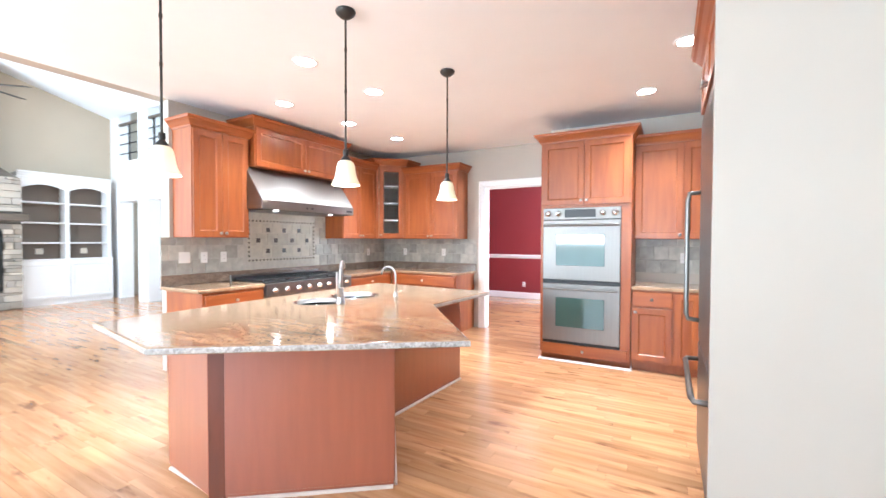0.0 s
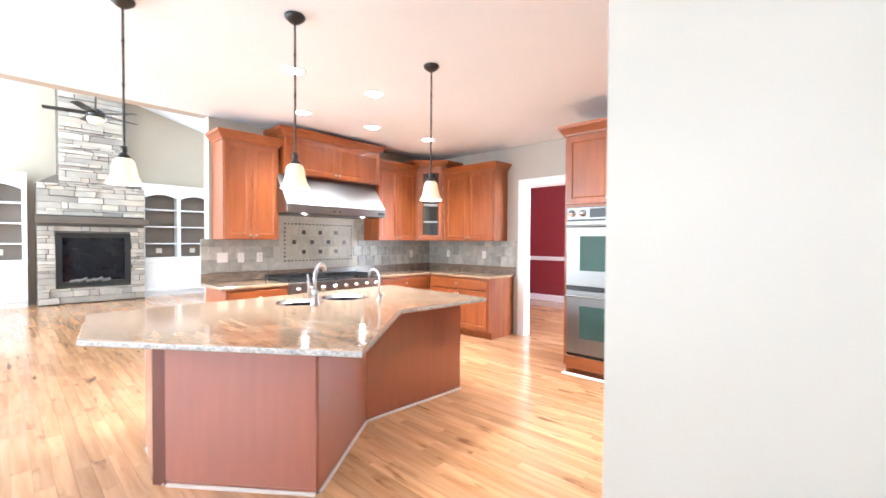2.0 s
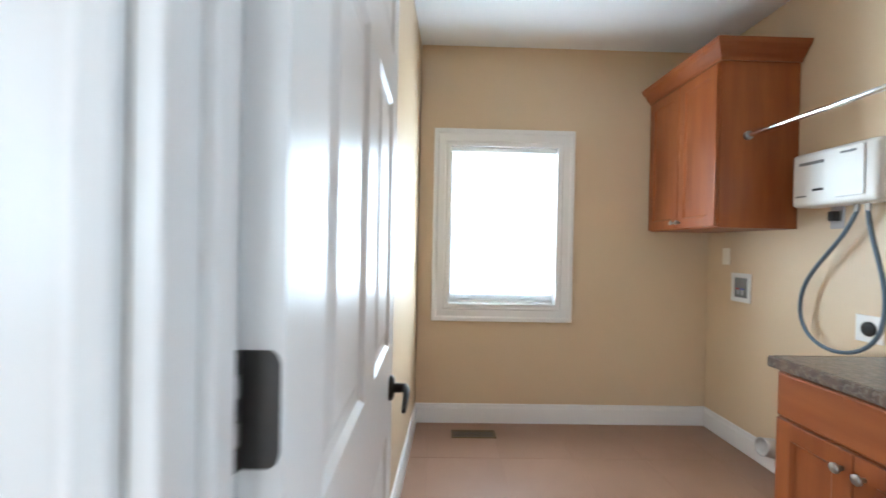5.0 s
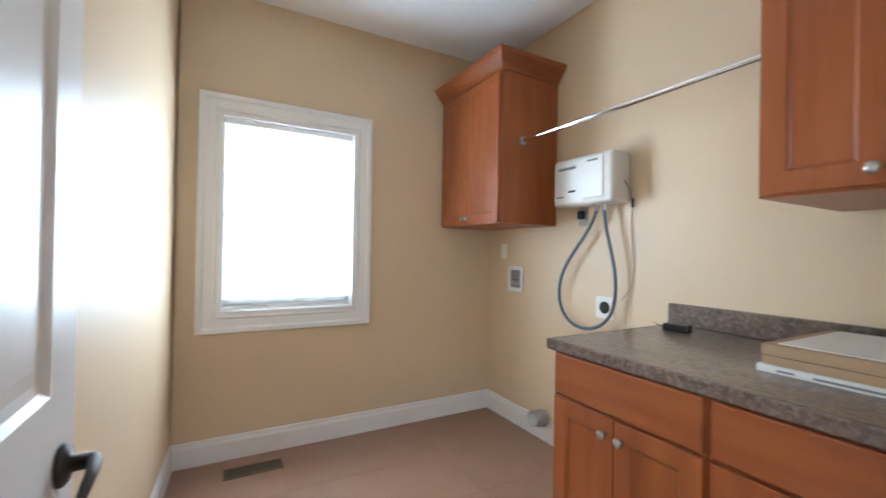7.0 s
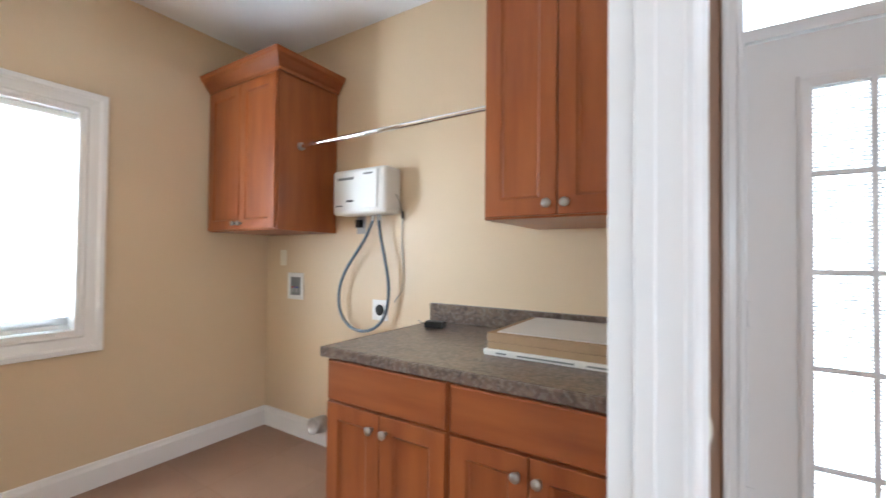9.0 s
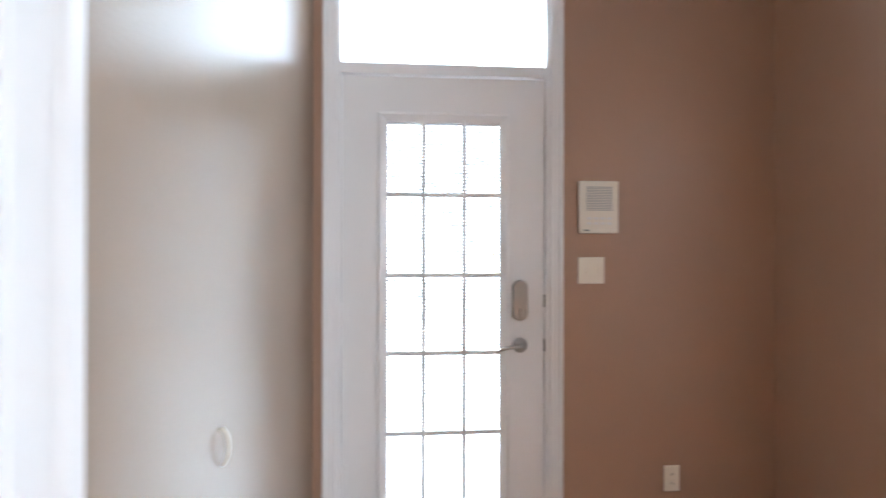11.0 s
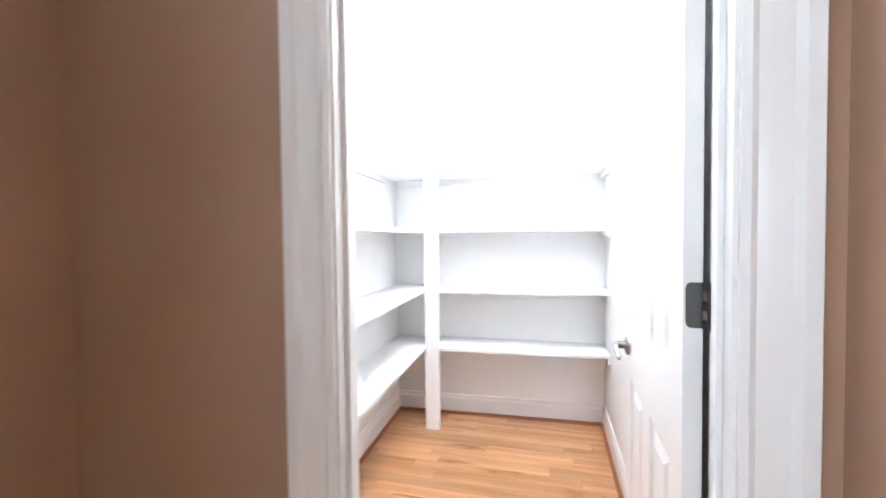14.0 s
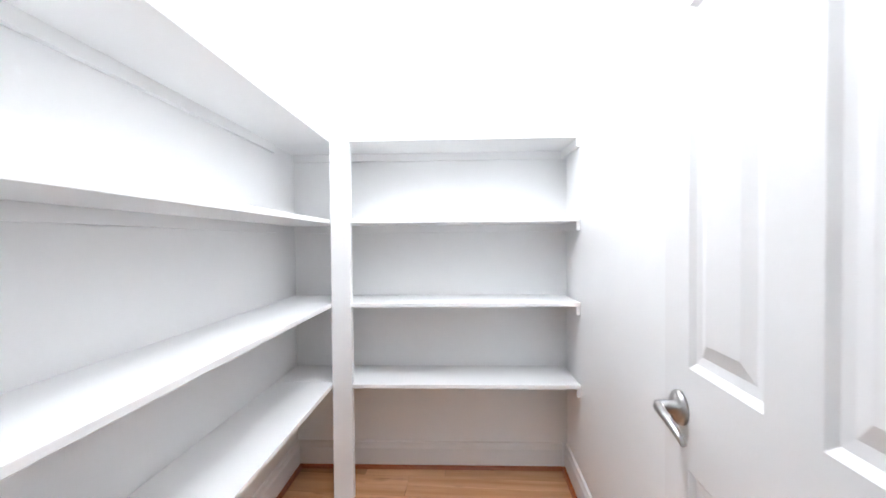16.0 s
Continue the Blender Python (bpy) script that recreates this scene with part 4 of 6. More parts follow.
# ---------------------------------------------------------------- pendants and ceiling lights
def pendant(x, y):
    root = thing("pendant_lamp", "dark bronze rod pendant lamp with an opal bell shade", "pendant lamp", pose(x, y, 0), "pendants over the island")
    bm = bmesh.new()
    lathe(bm, [(0.0, H - 0.052), (0.012, H - 0.05), (0.03, H - 0.045), (0.058, H - 0.02), (0.062, H - 0.008), (0.058, H - 0.001)], (0, 0, 0))
    part("canopy", bm, BRONZE, root)
    bm = bmesh.new()
    cyl(bm, (0, 0, 1.90), (0, 0, H - 0.04), 0.0065, seg=10)
    for z in (2.25, 2.5):
        cyl(bm, (0, 0, z), (0, 0, z + 0.02), 0.009, seg=10)
    part("rod", bm, BRONZE, root)
    bm = bmesh.new()
    lathe(bm, [(0.0, 1.905), (0.016, 1.905), (0.018, 1.875), (0.013, 1.868), (0.02, 1.86), (0.03, 1.845), (0.033, 1.825), (0.0, 1.825)], (0, 0, 0))
    part("socket", bm, BRONZE, root)
    bm = bmesh.new()
    lathe(bm, [(0.034, 1.835), (0.047, 1.825), (0.056, 1.80), (0.060, 1.765), (0.068, 1.73), (0.083, 1.70), (0.088, 1.685), (0.084, 1.685), (0.064, 1.73), (0.056, 1.765), (0.052, 1.80), (0.044, 1.82), (0.03, 1.83)], (0, 0, 0), seg=32)
    part("shade", bm, SHADE_LIT, root, "glowing opal glass bell shade")
    bulb("pendant_bulb", (x, y, 1.66), 3.0, 0.04)
    return root


SHADE_LIT = glow("opal_glass_lit", (1.0, 0.76, 0.42), 0.22)
SHADE_LIT.node_tree.nodes["Principled BSDF"].inputs["Base Color"].default_value = (0.74, 0.66, 0.50, 1)
for px, py in ((-1.915, 1.43), (-1.34, 2.185), (-1.215, 3.26)):
    pendant(px, py)
for k, (lx, ly) in enumerate(((-3.08, 3.175), (-2.98, 4.035), (-2.90, 4.91), (0.20, 4.555), (0.51, 3.62), (-2.05, 3.345), (-2.115, 2.575))):
    recessed_light(lx, ly, H, k)

# ---------------------------------------------------------------- range and hood
rng = thing("gas_range", "professional stainless gas range with cast iron grates", "range", pose(-3.38, 3.15, 0, 0, 0, 90))
RW = 1.32
bm = bmesh.new()
box(bm, 0, RW, 0.0, 0.60, 0.10, CT - 0.01, 0.003)
part("body", bm, STEEL, rng)
bm = bmesh.new()
box(bm, 0, RW, -0.05, 0.0, 0.735, CT - 0.005, 0.012, 2)
fp = part("control_panel", bm, STEEL, rng, "stainless front with knobs")
for k in range(8):
    kx = 0.10 + k * (RW - 0.2) / 7
    bm = bmesh.new()
    lathe(bm, [(0.030, 0), (0.030, 0.008), (0.023, 0.012), (0.021, 0.036), (0.0, 0.038)], (kx, -0.05, 0.80), (0, -1, 0), 16)
    part("knob", bm, CHROME, fp, "metal burner knob")
bm = bmesh.new()
box(bm, 0.01, RW - 0.01, 0.02, 0.58, CT - 0.012, CT + 0.004, 0.002)
part("hob", bm, BLACK, rng, "black enamel hob")
for k in range(4):
    a = 0.03 + k * (RW - 0.06) / 4
    b = a + (RW - 0.06) / 4 - 0.012
    bm = bmesh.new()
    for y in (0.05, 0.55):
        box(bm, a, b, y - 0.006, y + 0.006, CT + 0.02, CT + 0.036)
    for i in range(5):
        x = a + 0.006 + (b - a - 0.012) * i / 4
        box(bm, x - 0.006, x + 0.006, 0.0565, 0.5435, CT + 0.022, CT + 0.038)
    for x in (a + 0.006, b - 0.006):
        for y in (0.05, 0.55):
            box(bm, x - 0.007, x + 0.007, y - 0.0055, y + 0.0055, CT + 0.004, CT + 0.0195)
    part("grate", bm, IRON, rng, "black cast iron grate")
bm = bmesh.new()
box(bm, 0.06, RW - 0.06, -0.035, -0.002, 0.16, 0.70, 0.005)
part("oven_door", bm, STEEL, rng, "stainless oven door")
bm = bmesh.new()
box(bm, 0, RW, 0.565, 0.595, CT - 0.005, CT + 0.06, 0.003)
part("back_guard", bm, STEEL, rng)

hood = thing("range_hood", "large sloping stainless range hood above the range", "range hood", pose(-3.40, 3.15, 0, 0, 0, 90))
HW = 1.44
bm = bmesh.new()
prof = [(0.0, 1.685), (0.0, 1.785), (0.28, 2.158), (0.59, 2.158), (0.59, 1.685)]
L = [bm.verts.new((0, y, z)) for y, z in prof]
R = [bm.verts.new((HW, y, z)) for y, z in prof]
bm.faces.new(L[::-1])
bm.faces.new(R)
for i in range(5):
    bm.faces.new((L[i], L[(i + 1) % 5], R[(i + 1) % 5], R[i]))
bmesh.ops.recalc_face_normals(bm, faces=bm.faces[:])
bmesh.ops.bevel(bm, geom=bm.edges[:], offset=0.004, segments=1, affect='EDGES')
part("canopy", bm, STEEL, hood)
bm = bmesh.new()
box(bm, 0.06, HW - 0.06, 0.05, 0.54, 1.678, 1.687)
part("filter", bm, BLACK, hood, "dark baffle filter")
for x in (0.62, 0.70):
    bm = bmesh.new()
    lathe(bm, [(0.012, 0), (0.011, 0.01), (0.0, 0.011)], (x, 0.0, 1.725), (0, -1, 0), 12)
    part("knob", bm, BLACK, hood)
bm = bmesh.new()
box(bm, HW - 0.14, HW - 0.03, -0.003, 0.002, 1.715, 1.745, 0.001)
part("badge", bm, BLACK, hood, "small dark badge")
for y in (3.45, 4.3):
    bulb("hood_bulb", (-3.55, y, 1.66), 1.5, 0.03)

# ---------------------------------------------------------------- laundry room
def laundry_front(x, y):
    return pose(x, y, 0, 0, 0, -90)


win = thing("window_laundry", "white framed laundry window with a raised blind", "window", kind="structure")
casing("casing", win, 1.815, 2.637, 2.042, wall_plane(YM(4.97), 0, -1), 0.85, True)
bm = bmesh.new()
for a, b, c, d in ((1.815, 1.835, 0.85, 2.042), (2.617, 2.637, 0.85, 2.042), (1.835, 2.617, 0.85, 0.87), (1.835, 2.617, 2.022, 2.042)):
    box(bm, a, b, 4.955, 5.105, c, d)
part("jamb_lining", bm, WHITE, win)
for z0, z1, y in ((0.87, 1.458, 5.05), (1.438, 2.022, 5.075)):
    bm = bmesh.new()
    box(bm, 1.835, 1.875, y, y + 0.03, z0, z1)
    box(bm, 2.577, 2.617, y, y + 0.03, z0, z1)
    box(bm, 1.875, 2.577, y, y + 0.03, z0, z0 + 0.045)
    box(bm, 1.875, 2.577, y, y + 0.03, z1 - 0.035, z1)
    sash = part("sash", bm, WHITE, win)
    bm = bmesh.new()
    box(bm, 1.875, 2.577, y + 0.012, y + 0.016, z0 + 0.045, z1 - 0.035)
    g = part("pane", bm, GLASS, sash)
    g.visible_shadow = False
blind = thing("window_blind", "lowered sheer white blind in the laundry window", "blind")
bm = bmesh.new()
box(bm, 1.847, 2.605, 5.009, 5.0105, 0.89, 1.997)
g = part("fabric", bm, SHEER, blind, "sheer white fabric")
g.visible_shadow = False
bm = bmesh.new()
box(bm, 1.84, 2.612, 4.99, 5.03, 1.987, 2.02, 0.003)
part("head_rail", bm, BLIND, blind)
bm = bmesh.new()
box(bm, 1.845, 2.607, 4.995, 5.025, 0.878, 0.9, 0.003)
part("bottom_rail", bm, BLIND, blind)
for k in range(9):
    bm = bmesh.new()
    z = 0.902 + 0.0045 * k
    box(bm, 1.847, 2.605, 4.997, 5.022, z, z + 0.0015)
    part("slat", bm, BLIND, blind)
for x in (1.985, 2.462):
    bm = bmesh.new()
    cyl(bm, (x, 5.01, 0.9), (x, 5.01, 1.997), 0.0012, seg=6)
    part("cord", bm, BLIND, blind)
bm = bmesh.new()
cyl(bm, (1.935, 4.985, 1.6), (1.935, 4.985, 1.987), 0.005, seg=8)
part("wand", bm, PLASTIC, blind)

upper(laundry_front(3.304, 4.952), 0.722, 1.425, 2.372, 0.448, "cherry laundry cabinet with two doors and crown by the window", group="laundry cabinets")
upper(laundry_front(3.174, 2.838), 0.545, 1.412, 2.41, 0.578, "cherry laundry cabinet with two doors over the worktop", group="laundry cabinets", ends=(1, 0))
LT = 0.918
for y0, w in ((3.412, 0.556), (2.853, 0.545)):
    base_cabinet(laundry_front(2.965, y0), w, 0.787, LT - 0.04, "cherry laundry base cabinet with drawer front and two doors", [("drawer", 0.012, w - 0.004, 0.722, 0.872, 0), ("door", 0.012, w / 2 - 0.002, 0.115, 0.712, (w / 2 - 0.032, 0.657)), ("door", w / 2 + 0.002, w - 0.004, 0.115, 0.712, (w / 2 + 0.032, 0.657))], group="laundry cabinets", name="laundry_base_cabinet")
lwt = thing("laundry_worktop", "mottled grey-brown laminate worktop on the laundry cabinets", "worktop", group="worktops")
bm = bmesh.new()
prism(bm, [(2.961, 2.30), (3.754, 2.285), (3.754, 3.433), (2.961, 3.433)], LT - 0.038, LT, 0.001)
part("deck", bm, LAMINATE, lwt)
bm = bmesh.new()
box(bm, 2.945, 2.960, 2.30, 3.447, LT - 0.04, LT, 0.005)
part("front_edge", bm, LAMINATE, lwt)
bm = bmesh.new()
box(bm, 2.9605, 3.754, 3.434, 3.447, LT - 0.04, LT, 0.005)
part("end_edge", bm, LAMINATE, lwt)
bm = bmesh.new()
box(bm, 3.722, 3.753, 2.286, 3.447, LT + 0.001, LT + 0.10, 0.002)
part("upstand", bm, LAMINATE, lwt)

rod = thing("hanging_rod", "chrome hanging rod between two laundry cabinets", "rod")
bm = bmesh.new()
cyl(bm, (3.455, 2.839, 1.938), (3.455, 4.227, 1.938), 0.0135, seg=16)
part("rail", bm, CHROME, rod)
for y0, y1 in ((2.839, 2.853), (4.213, 4.227)):
    bm = bmesh.new()
    cyl(bm, (3.455, y0, 1.938), (3.455, y1, 1.938), 0.024, seg=16)
    part("end_socket", bm, NICKEL, rod)

# wall unit with two hoses
unit = thing("laundry_water_unit", "white plastic laundry water treatment unit on the wall", "appliance", I4)
bm = bmesh.new()
box(bm, 3.605, 3.754, 3.68, 4.11, 1.525, 1.80, 0.028, 3)
for f in bm.faces:
    f.smooth = True
part("housing", bm, PLASTIC, unit)
bm = bmesh.new()
box(bm, 3.597, 3.606, 3.735, 3.87, 1.555, 1.785, 0.004)
part("front_plate", bm, PLASTIC, unit, "glossy raised front plate")
for y0, y1, z0, z1, mm in ((3.93, 4.06, 1.735, 1.75, PRINT_SHADE), (3.93, 3.985, 1.60, 1.612, BLACK), (4.02, 4.075, 1.575, 1.583, PRINT_SHADE), (3.77, 3.84, 1.755, 1.765, PRINT_SHADE)):
    bm = bmesh.new()
    box(bm, 3.594 if y1 < 3.9 else 3.6025, 3.598 if y1 < 3.9 else 3.606, y0, y1, z0, z1)
    part("print_bar", bm, mm, unit)
for y in (3.85, 3.80):
    bm = bmesh.new()
    cyl(bm, (3.69, y, 1.49), (3.69, y, 1.54), 0.012, seg=12)
    part("fitting", bm, NICKEL, unit, "metal hose fitting")
bm = bmesh.new()
tube(bm, bez((3.69, 3.85, 1.495), (3.69, 3.92, 1.30), (3.70, 4.16, 1.20), (3.70, 4.14, 0.98), 14) + bez((3.70, 4.14, 0.98), (3.70, 4.12, 0.76), (3.70, 3.80, 0.76), (3.70, 3.74, 0.96), 16)[1:] + bez((3.70, 3.74, 0.96), (3.70, 3.69, 1.16), (3.69, 3.79, 1.32), (3.69, 3.80, 1.495), 14)[1:], 0.0095)
part("hose", bm, BLUEHOSE, unit, "grey-blue hose in a hanging loop")
bm = bmesh.new()
cyl(bm, (3.70, 3.68, 1.64), (3.70, 3.705, 1.64), 0.008, seg=10)
tube(bm, bez((3.70, 3.68, 1.64), (3.71, 3.65, 1.6), (3.745, 3.68, 1.55), (3.745, 3.66, 1.50)) + bez((3.745, 3.66, 1.50), (3.748, 3.69, 1.4), (3.748, 3.64, 1.25), (3.748, 3.66, 1.12))[1:] + bez((3.748, 3.66, 1.12), (3.748, 3.66, 1.05), (3.748, 3.68, 1.06), (3.745, 3.72, 1.0))[1:], 0.0025, 6)
part("cord", bm, PRINT_SHADE, unit, "thin dark cord")
bm = bmesh.new()
cyl(bm, (3.745, 3.664, 1.50), (3.745, 3.664, 1.545), 0.007, seg=8)
part("cord_plug", bm, BLACK, unit)

adapter = thing("power_adapter", "small black power adapter with a thin cord on the worktop", "adapter", pose(3.57, 3.31, LT, 0, 0, 12))
bm = bmesh.new()
box(bm, -0.028, 0.028, -0.05, 0.05, 0.0, 0.032, 0.006, 2)
part("block", bm, BLACK, adapter)
bm = bmesh.new()
tube(bm, bez((0, 0.05, 0.015), (0.0, 0.10, 0.02), (0.12, 0.12, 0.004), (0.15, 0.16, 0.004)), 0.0025, 6)
part("cord", bm, BLACK, adapter)


def plate(m, w, h, label, kind="outlet", material=None, name="wall_outlet", category="outlet"):
    """A cover plate on a wall; m takes (u, z, off) with the plate's middle at the origin."""
    root = thing(name, label, category, m)
    bm = bmesh.new()
    box(bm, -w / 2, w / 2, -h / 2, h / 2, 0.0, 0.006, 0.002)
    part("cover", bm, material or IVORY, root)
    n = max(1, round(w / 0.058)) if kind == "switch" else 1
    for k in range(n):
        u = (k - (n - 1) / 2) * 0.046
        if kind == "outlet":
            for z in (-0.02, 0.02):
                bm = bmesh.new()
                box(bm, -0.016, 0.016, z - 0.014, z + 0.014, 0.006, 0.0085, 0.001)
                s = part("socket", bm, material or IVORY, root)
                bm = bmesh.new()
                for sx in (-0.006, 0.006):
                    box(bm, sx - 0.001, sx + 0.001, z - 0.005, z + 0.005, 0.0084, 0.009)
                part("slot", bm, BLACK, s)
        elif kind == "switch":
            bm = bmesh.new()
            box(bm, u - 0.005, u + 0.005, -0.011, 0.011, 0.006, 0.012, 0.001)
            part("toggle", bm, material or IVORY, root)
    return root


def on_x(x, y, z):
    """A plate frame on a wall that faces -x."""
    return Matrix(((0, 0, -1, x), (-1, 0, 0, y), (0, 1, 0, z), (0, 0, 0, 1)))


def on_px(x, y, z):
    """A plate frame on a wall that faces +x."""
    return Matrix(((0, 0, 1, x), (1, 0, 0, y), (0, 1, 0, z), (0, 0, 0, 1)))


def on_y(x, y, z):
    """A plate frame on a wall that faces -y."""
    return Matrix(((1, 0, 0, x), (0, 0, -1, y), (0, 1, 0, z), (0, 0, 0, 1)))


plate(on_x(3.754, 4.775, 1.258), 0.072, 0.115, "blank ivory cover plate on the tan wall", "blank")
dry = plate(on_x(3.754, 3.835, 0.945), 0.125, 0.125, "square white dryer outlet with a black round socket", "blank", PLASTIC)
bm = bmesh.new()
lathe(bm, [(0.034, 0.006), (0.034, 0.010), (0.026, 0.014), (0.0, 0.012)], (0, 0, 0), seg=20)
part("socket", bm, BLACK, dry, "round black dryer socket")
pl = plate(on_x(3.754, 4.00, 1.475), 0.072, 0.115, "grey cover plate with a black plug under the unit", "blank", NICKEL)
bm = bmesh.new()
box(bm, -0.018, 0.018, -0.02, 0.03, 0.006, 0.04, 0.006, 2)
part("plug", bm, BLACK, pl)
wb = thing("washer_outlet_box", "white recessed washer valve box with two taps", "outlet", on_x(3.754, 4.635, 1.055))
bm = bmesh.new()
sweep(bm, [(-0.055, -0.065), (-0.055, 0.065), (0.055, 0.065), (0.055, -0.065)], [(0, 0), (0, 0.004), (-0.028, 0.007), (-0.030, 0)], I4, True)
part("frame", bm, PLASTIC, wb)
# No real hollow: a flat grey sheet carries the recess shade as colour.
bm = bmesh.new()
box(bm, -0.058, 0.058, -0.068, 0.068, 0.0005, 0.002)
part("recess", bm, PRINT_SHADE, wb, "flat grey sheet coloured as the shade of the recess")
for u, c in ((-0.02, (0.5, 0.03, 0.03)), (0.02, (0.03, 0.06, 0.4))):
    bm = bmesh.new()
    cyl(bm, (u, -0.045, 0.008), (u, -0.01, 0.008), 0.007, seg=10)
    tap_b = part("valve", bm, NICKEL, wb)
    bm = bmesh.new()
    box(bm, u - 0.014, u + 0.014, -0.012, -0.004, 0.006, 0.018, 0.002)
    part("valve_handle", bm, mat("valve_paint", c, 0.4, vary=0.1), tap_b)

duct = thing("dryer_duct", "silver dryer duct stub at the skirting", "duct")
bm = bmesh.new()
lathe(bm, [(0.055, 0), (0.055, 0.02), (0.050, 0.025), (0.055, 0.03), (0.050, 0.036), (0.055, 0.042), (0.050, 0.048), (0.052, 0.09), (0.046, 0.09), (0.044, 0.03), (0.0, 0.03)], (3.738, 4.31, 0.15), (-1, 0, 0.15), 20)
part("collar", bm, mat("duct_metal", (0.6, 0.6, 0.6), 0.4, metal=1.0, vary=0.2, scale=20), duct)

vent = thing("floor_vent", "brass-brown slotted floor vent on the laundry tiles", "vent", pose(2.02, 4.775, 0.0))
bm = bmesh.new()
sweep(bm, [(-0.135, -0.04), (-0.135, 0.04), (0.135, 0.04), (0.135, -0.04)], [(0, 0.001), (0, 0.004), (-0.015, 0.006), (-0.018, 0.001)], I4, True)
VENT = mat("vent_brass", (0.16, 0.11, 0.06), 0.45, metal=0.6, vary=0.2, scale=30)
part("frame", bm, VENT, vent)
# Flat black sheet in place of the shade down between the slats.
bm = bmesh.new()
box(bm, -0.135, 0.135, -0.04, 0.04, 0.001, 0.0018)
part("well_shade", bm, BLACK, vent)
for k in range(22):
    bm = bmesh.new()
    x = -0.128 + k * 0.0122
    box(bm, x, x + 0.005, -0.04, 0.04, 0.002, 0.0045)
    part("slat", bm, VENT, vent)

for nm, x0, x1, y1, y0, z0, z1, mm, lab in (("flat_box", 3.20, 3.70, 2.85, 2.30, LT, LT + 0.022, PAPER, "flat white printed box on the laundry worktop"), ("cardboard_box", 3.21, 3.70, 2.84, 2.30, LT + 0.022, LT + 0.047, CARD, "flat brown cardboard box on a white box"), ("carton", 3.215, 3.69, 2.845, 2.30, LT + 0.0475, LT + 0.078, CARD, "brown cardboard lid with a white sheet on top")):
    r = thing(nm, lab, "box")
    bm = bmesh.new()
    box(bm, x0, x1, y0, y1, z0, z1, 0.002)
    part("body", bm, mm, r)
    if nm == "flat_box":
        for a, b in ((2.76, 2.80), (2.52, 2.72), (2.40, 2.48)):
            bm = bmesh.new()
            box(bm, x0 - 0.001, x0 + 0.001, a, b, z0 + 0.007, z0 + 0.013)
            part("print_bar", bm, PRINT_SHADE, r)
    if nm == "carton":
        bm = bmesh.new()
        box(bm, x0 + 0.03, x1 - 0.01, y0 + 0.004, y1 - 0.03, z1, z1 + 0.003)
        part("sheet", bm, PAPER, r, "off-white sheet")

# laundry door, standing open
# Nickel lever given dark bronze to imitate its backlit silhouette and dark reflection.
ld = six_panel_door("door_laundry", 0.86, 2.10, "white six-panel laundry door standing open", pose(1.617, 2.296, 0, 0, 0, 90.2), handle_sides=(1,), handle_mat=BRONZE)


def door_hinges(root, zs, ys):
    """Plates on the hinge edge (x = 0) of a leaf, knuckle at the depth ys[0]."""
    for z in zs:
        bm = bmesh.new()
        # Every second knuckle gets brighter metal to imitate reflections in the hinge gaps.
        kn = bmesh.new()
        for k in range(5):
            cyl(kn if k % 2 else bm, (-0.006, ys[0], z - 0.045 + 0.018 * k + 0.0008), (-0.006, ys[0], z - 0.045 + 0.018 * (k + 1) - 0.0008), 0.0065, seg=12)
        s = 1 if ys[1] > ys[0] else -1
        c = [(0.003, -0.0445), (0.027, -0.0445), (0.032, -0.041), (0.0345, -0.034), (0.0345, 0.034), (0.032, 0.041), (0.027, 0.0445), (0.003, 0.0445)]
        lo = [bm.verts.new((-0.0022, ys[0] + s * a, z + b)) for a, b in c]
        hi = [bm.verts.new((0.0005, ys[0] + s * a, z + b)) for a, b in c]
        bm.faces.new(lo)
        bm.faces.new(hi)
        for i in range(8):
            bm.faces.new((lo[i], lo[(i + 1) % 8], hi[(i + 1) % 8], hi[i]))
        lo = [bm.verts.new((-0.008 - a, ys[0] - s * 0.0012, z + b)) for a, b in c]
        hi = [bm.verts.new((-0.008 - a, ys[0] + s * 0.0012, z + b)) for a, b in c]
        bm.faces.new(lo)
        bm.faces.new(hi)
        for i in range(8):
            bm.faces.new((lo[i], lo[(i + 1) % 8], hi[(i + 1) % 8], hi[i]))
        bmesh.ops.recalc_face_normals(bm, faces=bm.faces[:])
        hg = part("hinge", bm, HINGE, root, "dark grey metal butt hinge")
        part("knuckle", kn, NICKEL, hg, "hinge knuckle in brighter metal as a painted reflection")


door_hinges(ld, (0.40, 1.165, 1.92), (0.037, -0.01))

# ---------------------------------------------------------------- hall: back door
bd = thing("door_back", "white glazed back door with a transom and blinds", "door", kind="structure")
bm = bmesh.new()
Y0, Y1, G0, G1, GZ0, GZ1 = 1.137, 2.023, 1.315, 1.850, 0.19, 1.925
for a, b, c, d in ((Y0, G0, 0.02, 2.10), (G1, Y1, 0.02, 2.10), (G0, G1, 0.02, GZ0), (G0, G1, GZ1, 2.10)):
    box(bm, 3.772, 3.816, a, b, c, d)
leaf = part("leaf", bm, WHITE, bd)
PX = Matrix(((0, 0, -1, 3.772), (1, 0, 0, 0), (0, 1, 0, 0), (0, 0, 0, 1)))
bm = bmesh.new()
sweep(bm, [(G0, GZ0), (G0, GZ1), (G1, GZ1), (G1, GZ0)], [(0.022, -0.01), (0.022, 0.002), (0.012, 0.006), (-0.008, 0.012), (-0.02, 0.008), (-0.022, 0.0)], PX, True)
part("glazing_frame", bm, WHITE, leaf)
